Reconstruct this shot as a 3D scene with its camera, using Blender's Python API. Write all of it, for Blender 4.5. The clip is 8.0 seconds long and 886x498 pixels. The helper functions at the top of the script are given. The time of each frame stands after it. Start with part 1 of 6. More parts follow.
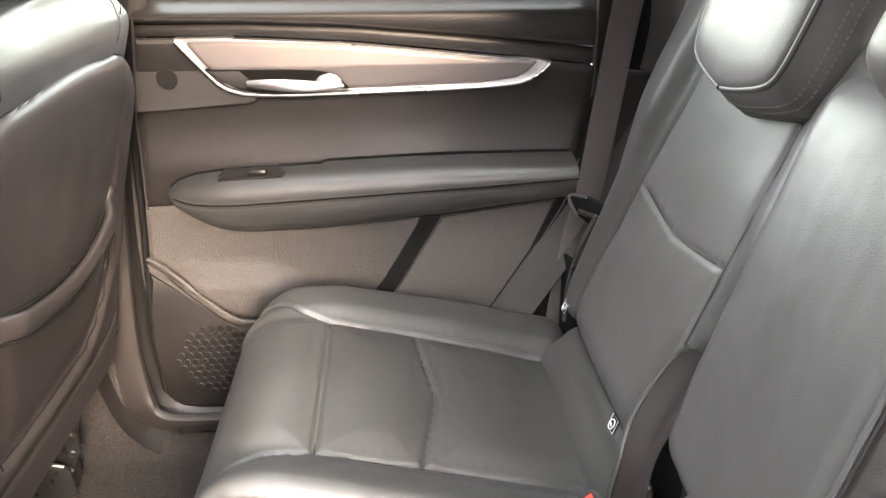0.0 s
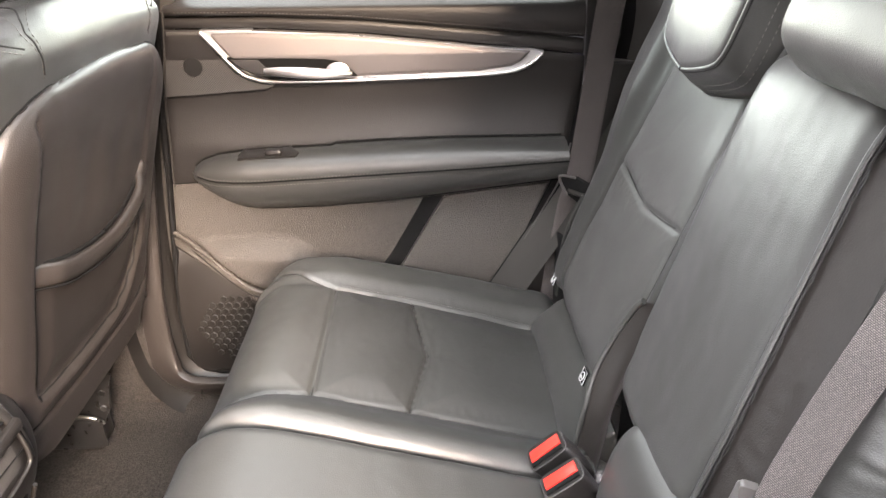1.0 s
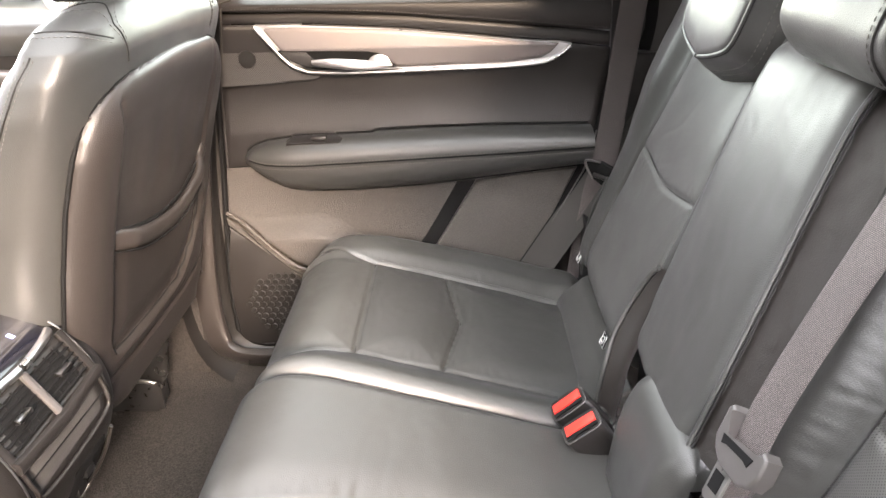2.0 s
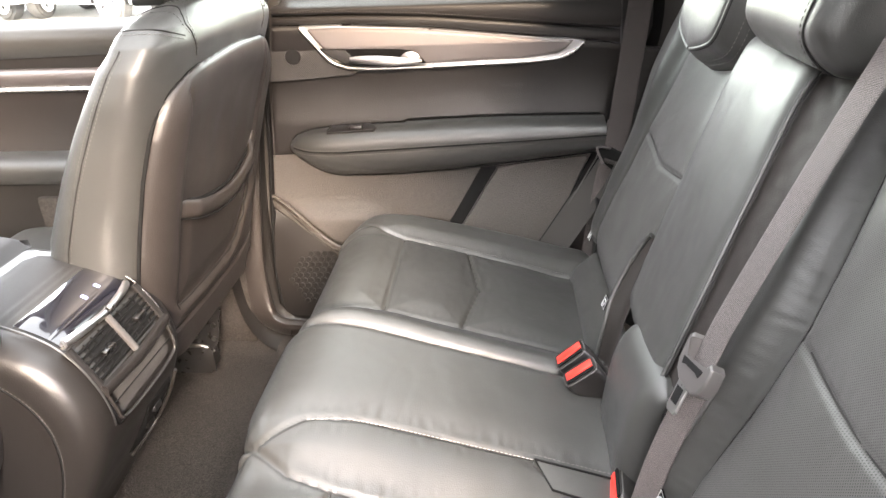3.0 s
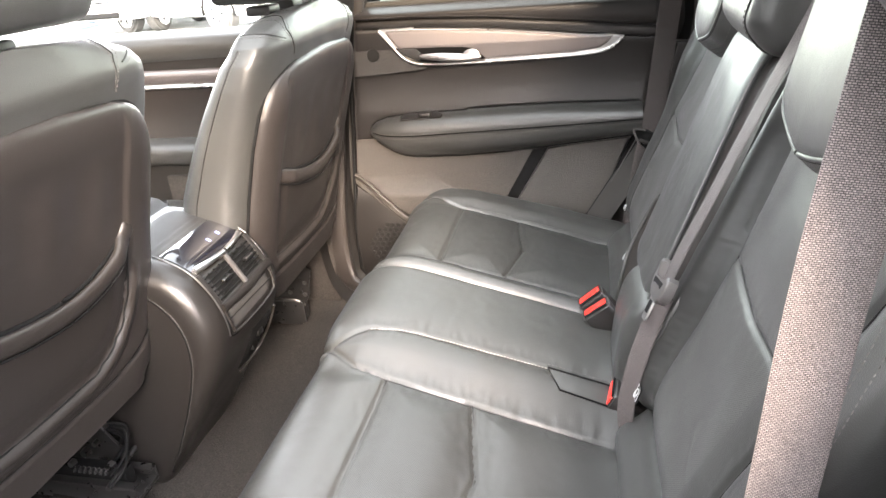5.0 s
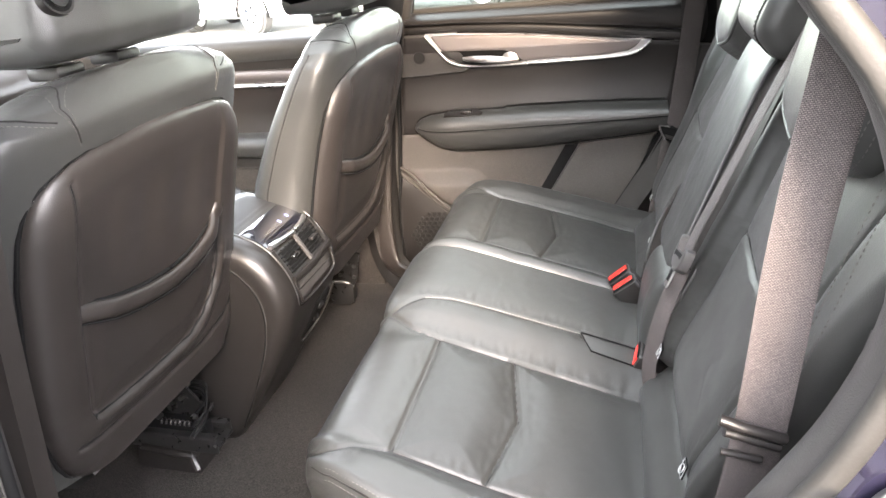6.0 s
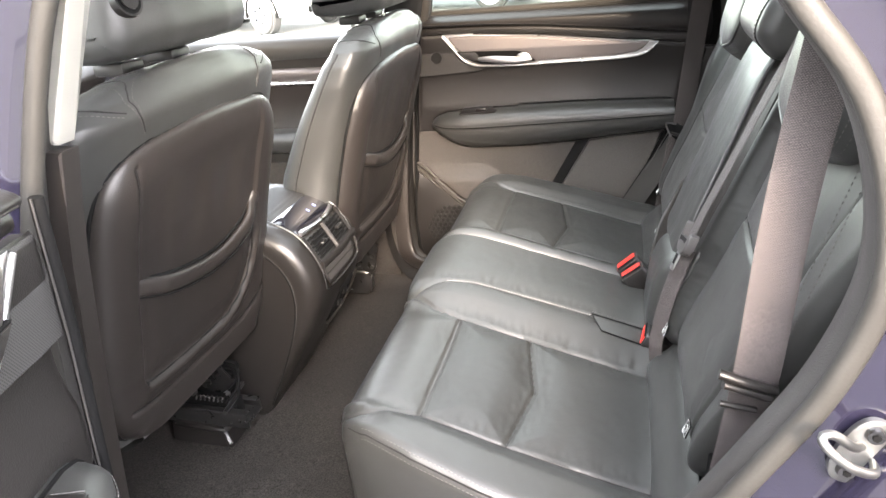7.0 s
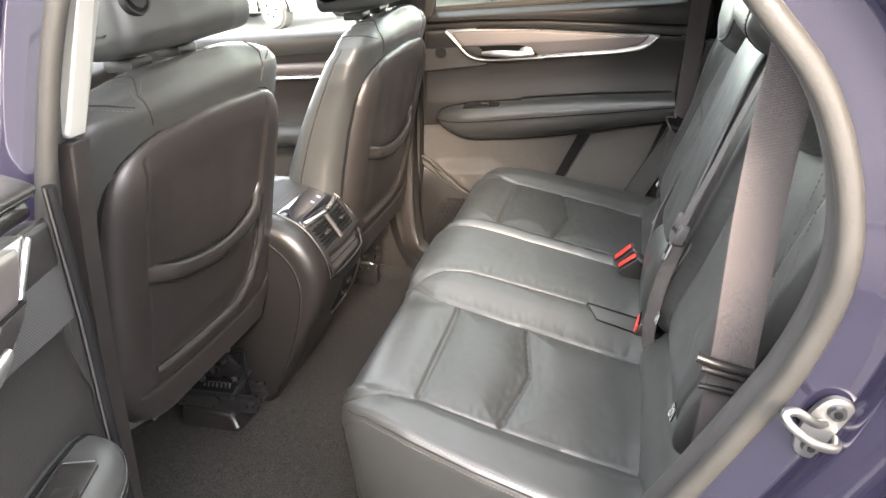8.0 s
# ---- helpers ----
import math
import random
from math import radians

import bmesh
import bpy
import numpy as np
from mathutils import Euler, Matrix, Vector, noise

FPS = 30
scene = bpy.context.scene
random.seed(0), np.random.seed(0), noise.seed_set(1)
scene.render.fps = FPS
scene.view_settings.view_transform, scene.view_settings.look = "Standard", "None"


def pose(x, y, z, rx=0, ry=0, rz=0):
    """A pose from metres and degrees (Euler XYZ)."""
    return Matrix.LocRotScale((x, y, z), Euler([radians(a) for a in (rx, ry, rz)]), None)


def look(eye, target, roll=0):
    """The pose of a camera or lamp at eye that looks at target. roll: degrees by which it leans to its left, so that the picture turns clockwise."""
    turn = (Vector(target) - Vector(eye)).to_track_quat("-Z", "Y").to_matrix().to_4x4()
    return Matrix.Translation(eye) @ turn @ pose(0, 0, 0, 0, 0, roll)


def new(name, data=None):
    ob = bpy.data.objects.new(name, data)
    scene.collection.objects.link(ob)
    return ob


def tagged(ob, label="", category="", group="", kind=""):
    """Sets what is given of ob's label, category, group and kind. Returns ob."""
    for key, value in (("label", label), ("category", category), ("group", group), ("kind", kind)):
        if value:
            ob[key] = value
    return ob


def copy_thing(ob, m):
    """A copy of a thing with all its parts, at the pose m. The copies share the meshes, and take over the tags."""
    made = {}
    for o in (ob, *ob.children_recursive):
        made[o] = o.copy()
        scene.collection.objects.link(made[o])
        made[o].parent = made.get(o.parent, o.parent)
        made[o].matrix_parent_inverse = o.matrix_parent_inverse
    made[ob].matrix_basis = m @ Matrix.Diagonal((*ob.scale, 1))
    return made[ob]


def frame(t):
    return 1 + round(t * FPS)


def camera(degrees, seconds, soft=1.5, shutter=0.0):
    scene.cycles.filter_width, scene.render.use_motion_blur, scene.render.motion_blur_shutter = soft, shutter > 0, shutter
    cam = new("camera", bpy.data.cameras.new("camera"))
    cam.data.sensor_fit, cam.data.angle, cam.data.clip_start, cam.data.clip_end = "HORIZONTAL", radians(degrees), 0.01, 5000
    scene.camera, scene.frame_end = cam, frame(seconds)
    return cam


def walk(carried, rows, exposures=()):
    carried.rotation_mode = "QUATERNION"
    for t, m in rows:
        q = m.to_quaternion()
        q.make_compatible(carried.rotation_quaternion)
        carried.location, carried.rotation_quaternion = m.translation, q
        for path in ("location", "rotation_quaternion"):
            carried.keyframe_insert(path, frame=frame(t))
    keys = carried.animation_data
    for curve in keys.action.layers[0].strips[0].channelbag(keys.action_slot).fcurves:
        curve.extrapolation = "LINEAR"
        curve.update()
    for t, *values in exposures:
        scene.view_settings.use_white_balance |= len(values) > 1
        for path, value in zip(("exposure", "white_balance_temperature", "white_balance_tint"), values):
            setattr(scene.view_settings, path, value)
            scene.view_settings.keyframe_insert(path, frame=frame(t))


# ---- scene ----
cam = camera(65.7, 8.0)
PATH = [
    (0, (-0.003, -0.426, 1.326), (0.129, 1.356, 0.427), -0.2),
    (0.5, (0.032, -0.489, 1.33), (0.121, 1.3, 0.44), -0.5),
    (1, (0.052, -0.536, 1.318), (0.088, 1.258, 0.436), -0.8),
    (1.5, (0.043, -0.578, 1.318), (0.034, 1.217, 0.438), -1.1),
    (3, (0.082, -0.781, 1.327), (-0.082, 1.017, 0.467), -2.5),
    (3.5, (0.1, -0.852, 1.337), (-0.122, 0.943, 0.483), -2.9),
    (4, (0.127, -0.904, 1.34), (-0.163, 0.885, 0.492), -3.7),
    (5.5, (0.201, -1.1, 1.364), (-0.265, 0.658, 0.532), -5.4),
    (6, (0.185, -1.187, 1.383), (-0.306, 0.566, 0.554), -5.5),
    (6.5, (0.179, -1.251, 1.387), (-0.322, 0.502, 0.564), -5.5),
    (7, (0.177, -1.287, 1.398), (-0.326, 0.465, 0.572), -5.3),
    (7.5, (0.191, -1.306, 1.401), (-0.323, 0.439, 0.572), -5.3),
    (8, (0.209, -1.316, 1.405), (-0.325, 0.419, 0.566), -5.6),
]
walk(cam, [(t, look(eye, target, roll)) for t, eye, target, roll in PATH], exposures=[(0, 6.16, 7000, 20), (1.5, 6.14, 7050, 20.5), (3.5, 6.1, 7000, 18), (5.5, 5.99, 6800, 17), (7, 5.78, 6750, 16), (8, 5.63, 6800, 15)])


# ---- light ----
SUN_FROM = Vector((0.35, -1.0, 0.45)).normalized()
world = bpy.data.worlds.new("sky")
scene.world = world
world.use_nodes = True
wn = world.node_tree.nodes
sky = wn.new("ShaderNodeTexSky")
sky.sky_type, sky.sun_disc = "NISHITA", False
sky.sun_elevation = math.asin(SUN_FROM.z)
sky.sun_rotation = math.atan2(SUN_FROM.x, SUN_FROM.y)
sky.dust_density, sky.air_density, sky.ozone_density = 1.0, 1.0, 1.0
wn["Background"].inputs["Strength"].default_value = 0.15
haze = wn.new("ShaderNodeHueSaturation")
haze.inputs["Saturation"].default_value, haze.inputs["Value"].default_value = 0.3, 1.0
world.node_tree.links.new(sky.outputs["Color"], haze.inputs["Color"])
world.node_tree.links.new(haze.outputs["Color"], wn["Background"].inputs["Color"])
sun = new("sun", bpy.data.lights.new("sun", "SUN"))
sun.data.energy, sun.data.angle, sun.data.color = 0.45, radians(16), (1.0, 0.83, 0.63)
sun.matrix_world = look(SUN_FROM * 30, (0, 0, 0))


# ---- materials ----
def material(name, base, rough=0.5, metal=0.0, grain=0.0, scale=600.0, kind="noise", vary=0.12, blotch=9.0, spec=0.5, coat=0.0, sheen=0.0, dist=0.0006, tint=None, speck=0.0, speck_scale=900.0, sheen_vary=0.07):
    m = bpy.data.materials.new(name)
    m.use_nodes = True
    n, l = m.node_tree.nodes, m.node_tree.links
    b = n["Principled BSDF"]
    b.inputs["Metallic"].default_value = metal
    b.inputs["Specular IOR Level"].default_value = spec
    b.inputs["Coat Weight"].default_value = coat
    b.inputs["Sheen Weight"].default_value = sheen
    co = n.new("ShaderNodeTexCoord")
    big = n.new("ShaderNodeTexNoise")
    big.inputs["Scale"].default_value, big.inputs["Detail"].default_value = blotch, 5
    l.new(co.outputs["Object"], big.inputs["Vector"])
    ramp = n.new("ShaderNodeMix")
    ramp.data_type = "RGBA"
    lo = [c * (1 - vary) for c in base]
    hi = [c * (1 + vary) for c in (tint or base)]
    ramp.inputs[6].default_value, ramp.inputs[7].default_value = (*lo, 1), (*hi, 1)
    l.new(big.outputs["Fac"], ramp.inputs[0])
    colour = ramp.outputs[2]
    if speck:
        fine = n.new("ShaderNodeTexNoise")
        fine.inputs["Scale"].default_value, fine.inputs["Detail"].default_value = speck_scale, 2
        l.new(co.outputs["Object"], fine.inputs["Vector"])
        fr = n.new("ShaderNodeMapRange")
        fr.inputs[1].default_value, fr.inputs[2].default_value = 0.3, 0.7
        fr.inputs[3].default_value, fr.inputs[4].default_value = 1 - speck, 1 + speck
        l.new(fine.outputs["Fac"], fr.inputs[0])
        mul = n.new("ShaderNodeMix")
        mul.data_type, mul.blend_type = "RGBA", "MULTIPLY"
        mul.inputs[0].default_value = 1
        l.new(colour, mul.inputs[6]); l.new(fr.outputs[0], mul.inputs[7])
        colour = mul.outputs[2]
    l.new(colour, b.inputs["Base Color"])
    rr = n.new("ShaderNodeMapRange")
    rr.inputs[1].default_value, rr.inputs[2].default_value = 0.3, 0.7
    rr.inputs[3].default_value, rr.inputs[4].default_value = rough - sheen_vary, min(1, rough + sheen_vary)
    l.new(big.outputs["Fac"], rr.inputs[0])
    l.new(rr.outputs[0], b.inputs["Roughness"])
    if grain:
        if kind == "noise":
            t = n.new("ShaderNodeTexNoise")
            t.inputs["Scale"].default_value, t.inputs["Detail"].default_value = scale, 3
            out = t.outputs["Fac"]
        else:
            t = n.new("ShaderNodeTexVoronoi")
            t.inputs["Scale"].default_value = scale
            out = t.outputs["Distance"]
        l.new(co.outputs["Object"], t.inputs["Vector"])
        bump = n.new("ShaderNodeBump")
        bump.inputs["Strength"].default_value, bump.inputs["Distance"].default_value = grain, dist
        l.new(out, bump.inputs["Height"])
        l.new(bump.outputs["Normal"], b.inputs["Normal"])
    return m


def dots(m, pitch, axes=("X", "Y"), dark=0.35, size=0.42):
    """Punched holes on a grid into a material made by material()."""
    n, l = m.node_tree.nodes, m.node_tree.links
    b = n["Principled BSDF"]
    co = n.new("ShaderNodeTexCoord")
    sep = n.new("ShaderNodeSeparateXYZ")
    l.new(co.outputs["Object"], sep.inputs[0])
    waves = []
    for ax in axes:
        k = n.new("ShaderNodeMath"); k.operation = "MULTIPLY"; k.inputs[1].default_value = 2 * math.pi / pitch
        l.new(sep.outputs[ax], k.inputs[0])
        s = n.new("ShaderNodeMath"); s.operation = "SINE"
        l.new(k.outputs[0], s.inputs[0])
        waves.append(s)
    mul = n.new("ShaderNodeMath"); mul.operation = "MULTIPLY"
    l.new(waves[0].outputs[0], mul.inputs[0]); l.new(waves[1].outputs[0], mul.inputs[1])
    hole = n.new("ShaderNodeMath"); hole.operation = "GREATER_THAN"; hole.inputs[1].default_value = size
    l.new(mul.outputs[0], hole.inputs[0])
    mix = n.new("ShaderNodeMix"); mix.data_type = "RGBA"
    old = b.inputs["Base Color"].links[0].from_socket
    l.new(hole.outputs[0], mix.inputs[0]); l.new(old, mix.inputs[6])
    mix.inputs[7].default_value = (0.028 * dark, 0.0275 * dark, 0.026 * dark, 1)
    l.new(mix.outputs[2], b.inputs["Base Color"])
    dull = n.new("ShaderNodeMapRange")
    dull.inputs[3].default_value, dull.inputs[4].default_value = b.inputs["Specular IOR Level"].default_value, 0.22
    l.new(hole.outputs[0], dull.inputs[0])
    l.new(dull.outputs[0], b.inputs["Specular IOR Level"])
    return m


def weave(m, pitch, depth=0.8):
    """Woven rows for belts, laid along the webbing by its own coordinates in metres."""
    n, l = m.node_tree.nodes, m.node_tree.links
    b = n["Principled BSDF"]
    uv = n.new("ShaderNodeUVMap")
    br = n.new("ShaderNodeTexBrick")
    mp = n.new("ShaderNodeMapping")
    mp.inputs["Rotation"].default_value = (0, 0, 0)
    l.new(uv.outputs[0], mp.inputs[0])
    l.new(mp.outputs[0], br.inputs["Vector"])
    br.inputs["Scale"].default_value = 1.0
    br.inputs["Brick Width"].default_value, br.inputs["Row Height"].default_value = pitch * 1.9, pitch
    br.inputs["Mortar Size"].default_value, br.inputs["Mortar Smooth"].default_value = pitch * 0.22, 0.6
    br.offset = 0.5
    mr = n.new("ShaderNodeMapRange")
    mr.inputs[3].default_value, mr.inputs[4].default_value = 1.7, 0.14
    l.new(br.outputs["Fac"], mr.inputs[0])
    bump = n.new("ShaderNodeBump")
    bump.inputs["Strength"].default_value, bump.inputs["Distance"].default_value = depth, 0.0008
    l.new(mr.outputs[0], bump.inputs["Height"])
    l.new(bump.outputs[0], b.inputs["Normal"])
    mix = n.new("ShaderNodeMix"); mix.data_type = "RGBA"; mix.blend_type = "MULTIPLY"
    old = b.inputs["Base Color"].links[0].from_socket
    mix.inputs[0].default_value = 1
    l.new(old, mix.inputs[6]); l.new(mr.outputs[0], mix.inputs[7])
    l.new(mix.outputs[2], b.inputs["Base Color"])
    return m


LEATHER = material("black_leather", (0.0245, 0.0246, 0.0228), 0.4, sheen_vary=0.07, grain=0.4, scale=850, kind="voronoi", vary=0.12, blotch=14, spec=0.5, dist=0.0004)
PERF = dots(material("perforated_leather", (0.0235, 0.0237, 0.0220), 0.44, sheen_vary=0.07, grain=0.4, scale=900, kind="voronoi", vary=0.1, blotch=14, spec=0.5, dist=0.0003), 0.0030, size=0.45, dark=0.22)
# same leather for the backrests, paler: the light on them is in the colour
PERF_LIT = dots(material("brightened_perforated_leather", (0.0400, 0.0398, 0.0368), 0.42, sheen_vary=0.07, grain=0.4, scale=900, kind="voronoi", vary=0.1, blotch=14, spec=0.6, dist=0.0003), 0.0030, ("Y", "Z"), size=0.58, dark=0.5)
VINYL = material("black_vinyl", (0.0150, 0.0128, 0.0115), 0.38, grain=0.5, scale=700, vary=0.14, blotch=6, spec=0.36)
SOFT = material("soft_door_skin", (0.0125, 0.0112, 0.0104), 0.4, grain=0.4, scale=600, kind="voronoi", vary=0.1, blotch=5, spec=0.3)
GRAIN = material("grained_plastic", (0.0361, 0.03192, 0.02755), 0.38, grain=1.0, scale=480, vary=0.14, blotch=8, dist=0.003, spec=0.45, speck=0.55, speck_scale=480)
SMOOTH = material("smooth_plastic", (0.0098, 0.0088, 0.0081), 0.36, grain=0.45, scale=700, vary=0.1, blotch=7, spec=0.36)
# near-black; also stands in for shade in gaps and recesses
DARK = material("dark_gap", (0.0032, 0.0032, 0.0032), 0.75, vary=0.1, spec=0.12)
GLOSS = material("piano_black", (0.004, 0.004, 0.006), 0.12, vary=0.2, coat=1.0)
BRONZE = material("brushed_bronze", (0.165, 0.147, 0.139), 0.42, metal=0.9, grain=0.15, scale=300, vary=0.05)
CHROME = material("satin_chrome", (0.62, 0.61, 0.60), 0.3, metal=1.0, vary=0.03)
CARPET = material("black_carpet", (0.0245, 0.0222, 0.0202), 0.95, speck=0.5, speck_scale=300, grain=1.0, scale=420, vary=0.35, blotch=60, spec=0.08, dist=0.003)
BELT = weave(material("belt_webbing", (0.058, 0.050, 0.0475), 0.7, vary=0.2, blotch=30, spec=0.3, speck=0.45, speck_scale=900), 0.0014)
RED = material("red_plastic", (0.62, 0.03, 0.02), 0.35, vary=0.08)
RUBBER = material("rubber_seal", (0.027, 0.0255, 0.0225), 0.55, spec=0.25, grain=0.5, scale=300, vary=0.25, blotch=18)
PAINT = material("dark_violet_paint", (0.0105, 0.0095, 0.0175), 0.18, metal=0.0, grain=0.05, scale=350, vary=0.1, blotch=22, spec=0.3, coat=0.9)
HEADLINER = material("headliner_cloth", (0.55, 0.52, 0.47), 0.9, grain=0.5, scale=900, vary=0.05)
THREAD = material("grey_thread", (0.247, 0.2375, 0.2185), 0.7, vary=0.1)
TAGWHITE = material("white_label", (0.38, 0.38, 0.3705), 0.6, vary=0.04)
ASPHALT = material("asphalt", (0.12, 0.12, 0.117), 0.9, grain=0.8, scale=60, vary=0.3, blotch=1.5, dist=0.01)
CARWHITE = material("white_car_paint", (0.8, 0.8, 0.8), 0.25, vary=0.03, coat=0.8)
CARGREEN = material("green_grey_car_paint", (0.22, 0.27, 0.22), 0.25, metal=0.4, vary=0.05, coat=0.8)
TYRE = material("tyre_rubber", (0.03, 0.03, 0.03), 0.85, vary=0.2)
ALLOY = material("alloy_rim", (0.6, 0.6, 0.6), 0.3, metal=0.8, vary=0.05)
TINT = material("dark_car_glass", (0.015, 0.018, 0.018), 0.05, vary=0.1, coat=0.5)
BLUE = material("blue_plastic_sheet", (0.03, 0.16, 0.4), 0.5, vary=0.2)
LAMP = material("clear_lamp_lens", (0.7, 0.72, 0.74), 0.1, vary=0.1, coat=1.0)
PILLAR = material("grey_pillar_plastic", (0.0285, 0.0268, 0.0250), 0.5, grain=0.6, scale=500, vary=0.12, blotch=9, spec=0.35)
SATIN = material("satin_grey_plastic", (0.034, 0.0325, 0.031), 0.44, vary=0.06, blotch=6)
STRIKER = material("zinc_plated_steel", (0.24, 0.24, 0.23), 0.42, metal=1.0, vary=0.2, blotch=80)
CONCRETE = material("pale_concrete", (0.27, 0.25, 0.225), 0.85, grain=0.5, scale=40, vary=0.12, blotch=1.0)

PALEGREY = material("pale_grey_plastic", (0.045, 0.042, 0.040), 0.4, vary=0.08, blotch=20)
SEALDARK = material("dark_rubber_seal", (0.0266, 0.0247, 0.0228), 0.6, vary=0.2, blotch=18, spec=0.25)
THREADDARK = material("dark_thread", (0.070, 0.066, 0.060), 0.7, vary=0.1)
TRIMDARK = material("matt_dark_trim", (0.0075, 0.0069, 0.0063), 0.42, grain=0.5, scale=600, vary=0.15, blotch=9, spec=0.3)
BEIGE = material("pale_beige_plastic", (0.28, 0.27, 0.24), 0.5, grain=0.4, scale=500, vary=0.06)
DISPLAY = material("pale_blue_figure", (0.25, 0.3, 0.6), 0.4, vary=0.05)
RAIL = material("black_painted_steel", (0.010, 0.0098, 0.0095), 0.32, vary=0.3, blotch=60, spec=0.5)
SEAM = material("sunk_leather_seam", (0.011, 0.0105, 0.0098), 0.6, vary=0.15, blotch=40, spec=0.2)
LIDSKIN = material("padded_lid_skin", (0.020, 0.019, 0.018), 0.62, grain=0.5, scale=700, vary=0.1, blotch=8, spec=0.18)
CLOTH = material("pale_grey_cloth", (0.055, 0.053, 0.050), 0.9, grain=0.6, scale=900, vary=0.15, blotch=20, spec=0.1)
DULLCHROME = material("dark_chrome", (0.2, 0.197, 0.194), 0.3, metal=1.0, vary=0.05)


def pane_material(name="window_glass", tint=(0.86, 0.9, 0.86, 1)):
    m = bpy.data.materials.new(name)
    m.use_nodes = True
    n, l = m.node_tree.nodes, m.node_tree.links
    for x in list(n):
        if x.type == "BSDF_PRINCIPLED":
            n.remove(x)
    tr, gl, mix, fr = n.new("ShaderNodeBsdfTransparent"), n.new("ShaderNodeBsdfGlossy"), n.new("ShaderNodeMixShader"), n.new("ShaderNodeFresnel")
    tr.inputs[0].default_value, gl.inputs["Roughness"].default_value = tint, 0.02
    fr.inputs[0].default_value = 1.45
    l.new(fr.outputs[0], mix.inputs[0]); l.new(tr.outputs[0], mix.inputs[1]); l.new(gl.outputs[0], mix.inputs[2])
    l.new(mix.outputs[0], n["Material Output"].inputs[0])
    return m


GLASS = pane_material("window_glass", (0.80, 0.83, 0.79, 1))
PRIVACY = pane_material("tinted_side_glass", (0.33, 0.37, 0.33, 1))
WINDSCREEN = pane_material("tinted_windscreen", (0.50, 0.53, 0.50, 1))
ROOFGLASS = pane_material("tinted_roof_glass", (0.62, 0.65, 0.60, 1))


# ---- mesh tools ----
def obj(name, verts, faces, mats, parent=None, label="", slots=None, sharp=40, smooth=True):
    me = bpy.data.meshes.new(name)
    me.from_pydata([tuple(v) for v in verts], [], faces)
    for m in (mats if isinstance(mats, (list, tuple)) else [mats]):
        me.materials.append(m)
    if slots is not None:
        me.polygons.foreach_set("material_index", slots)
    bm = bmesh.new()
    bm.from_mesh(me)
    bmesh.ops.recalc_face_normals(bm, faces=bm.faces)
    bm.to_mesh(me)
    bm.free()
    if smooth:
        me.polygons.foreach_set("use_smooth", [True] * len(me.polygons))
        me.set_sharp_from_angle(angle=radians(sharp))
    ob = new(name, me)
    if parent:
        ob.parent = parent
    if label:
        ob["label"] = label
    return ob


def part(name, bm, mat, parent=None, label="", sharp=35):
    me = bpy.data.meshes.new(name)
    bmesh.ops.recalc_face_normals(bm, faces=bm.faces)
    bm.to_mesh(me)
    bm.free()
    me.materials.append(mat)
    me.polygons.foreach_set("use_smooth", [True] * len(me.polygons))
    me.set_sharp_from_angle(angle=radians(sharp))
    ob = new(name, me)
    if parent:
        ob.parent = parent
    if label:
        ob["label"] = label
    return ob


def thing(name, label, category, at=(0, 0, 0), group="", kind=""):
    ob = new(name)
    ob.location = at
    return tagged(ob, label, category, group, kind)


def lerp(a, b, t):
    return a + (b - a) * t


def smooth01(t):
    t = max(0.0, min(1.0, t))
    return t * t * (3 - 2 * t)


def curve1(pts):
    """A smooth-ish function through (x, y) pairs in order of x."""
    xs, ys = [p[0] for p in pts], [p[1] for p in pts]
    return lambda x: float(np.interp(x, xs, ys))


def spline(pts, n, closed=False):
    """n points evenly spaced along a Catmull-Rom curve through pts."""
    P = [np.array(p, float) for p in pts]
    m = len(P)
    dense = []
    for i in range(m if closed else m - 1):
        g = (lambda k: P[k % m]) if closed else (lambda k: P[min(max(k, 0), m - 1)])
        a, b, c, d = g(i - 1), g(i), g(i + 1), g(i + 2)
        for k in range(16):
            t = k / 16
            dense.append(0.5 * (2 * b + (c - a) * t + (2 * a - 5 * b + 4 * c - d) * t * t + (3 * b - a - 3 * c + d) * t ** 3))
    dense.append(P[0] if closed else P[-1])
    D = np.array(dense)
    s = np.r_[0, np.cumsum(np.linalg.norm(np.diff(D, axis=0), axis=1))]
    u = np.linspace(0, s[-1], n + 1)[:-1] if closed else np.linspace(0, s[-1], n)
    return np.stack([np.interp(u, s, D[:, k]) for k in range(D.shape[1])], 1)


def grid_faces(nr, nc, wrap=False):
    f = []
    for i in range(nr - 1):
        for j in range(nc if wrap else nc - 1):
            k = (j + 1) % nc
            f.append((i * nc + j, i * nc + k, (i + 1) * nc + k, (i + 1) * nc + j))
    return f


def loft(name, rings, mats, parent=None, label="", caps=True, wrap=True, sharp=40, slot=None):
    """Skin over rings of equally many points."""
    nc = len(rings[0])
    verts = [p for r in rings for p in r]
    faces = grid_faces(len(rings), nc, wrap)
    slots = [slot(np.mean([verts[k] for k in f], axis=0)) for f in faces] if slot else None
    if caps and wrap:
        faces += [tuple(range(nc)), tuple(range((len(rings) - 1) * nc, len(rings) * nc))]
        if slots is not None:
            slots += [0, 0]
    return obj(name, verts, faces, mats, parent, label, slots, sharp)


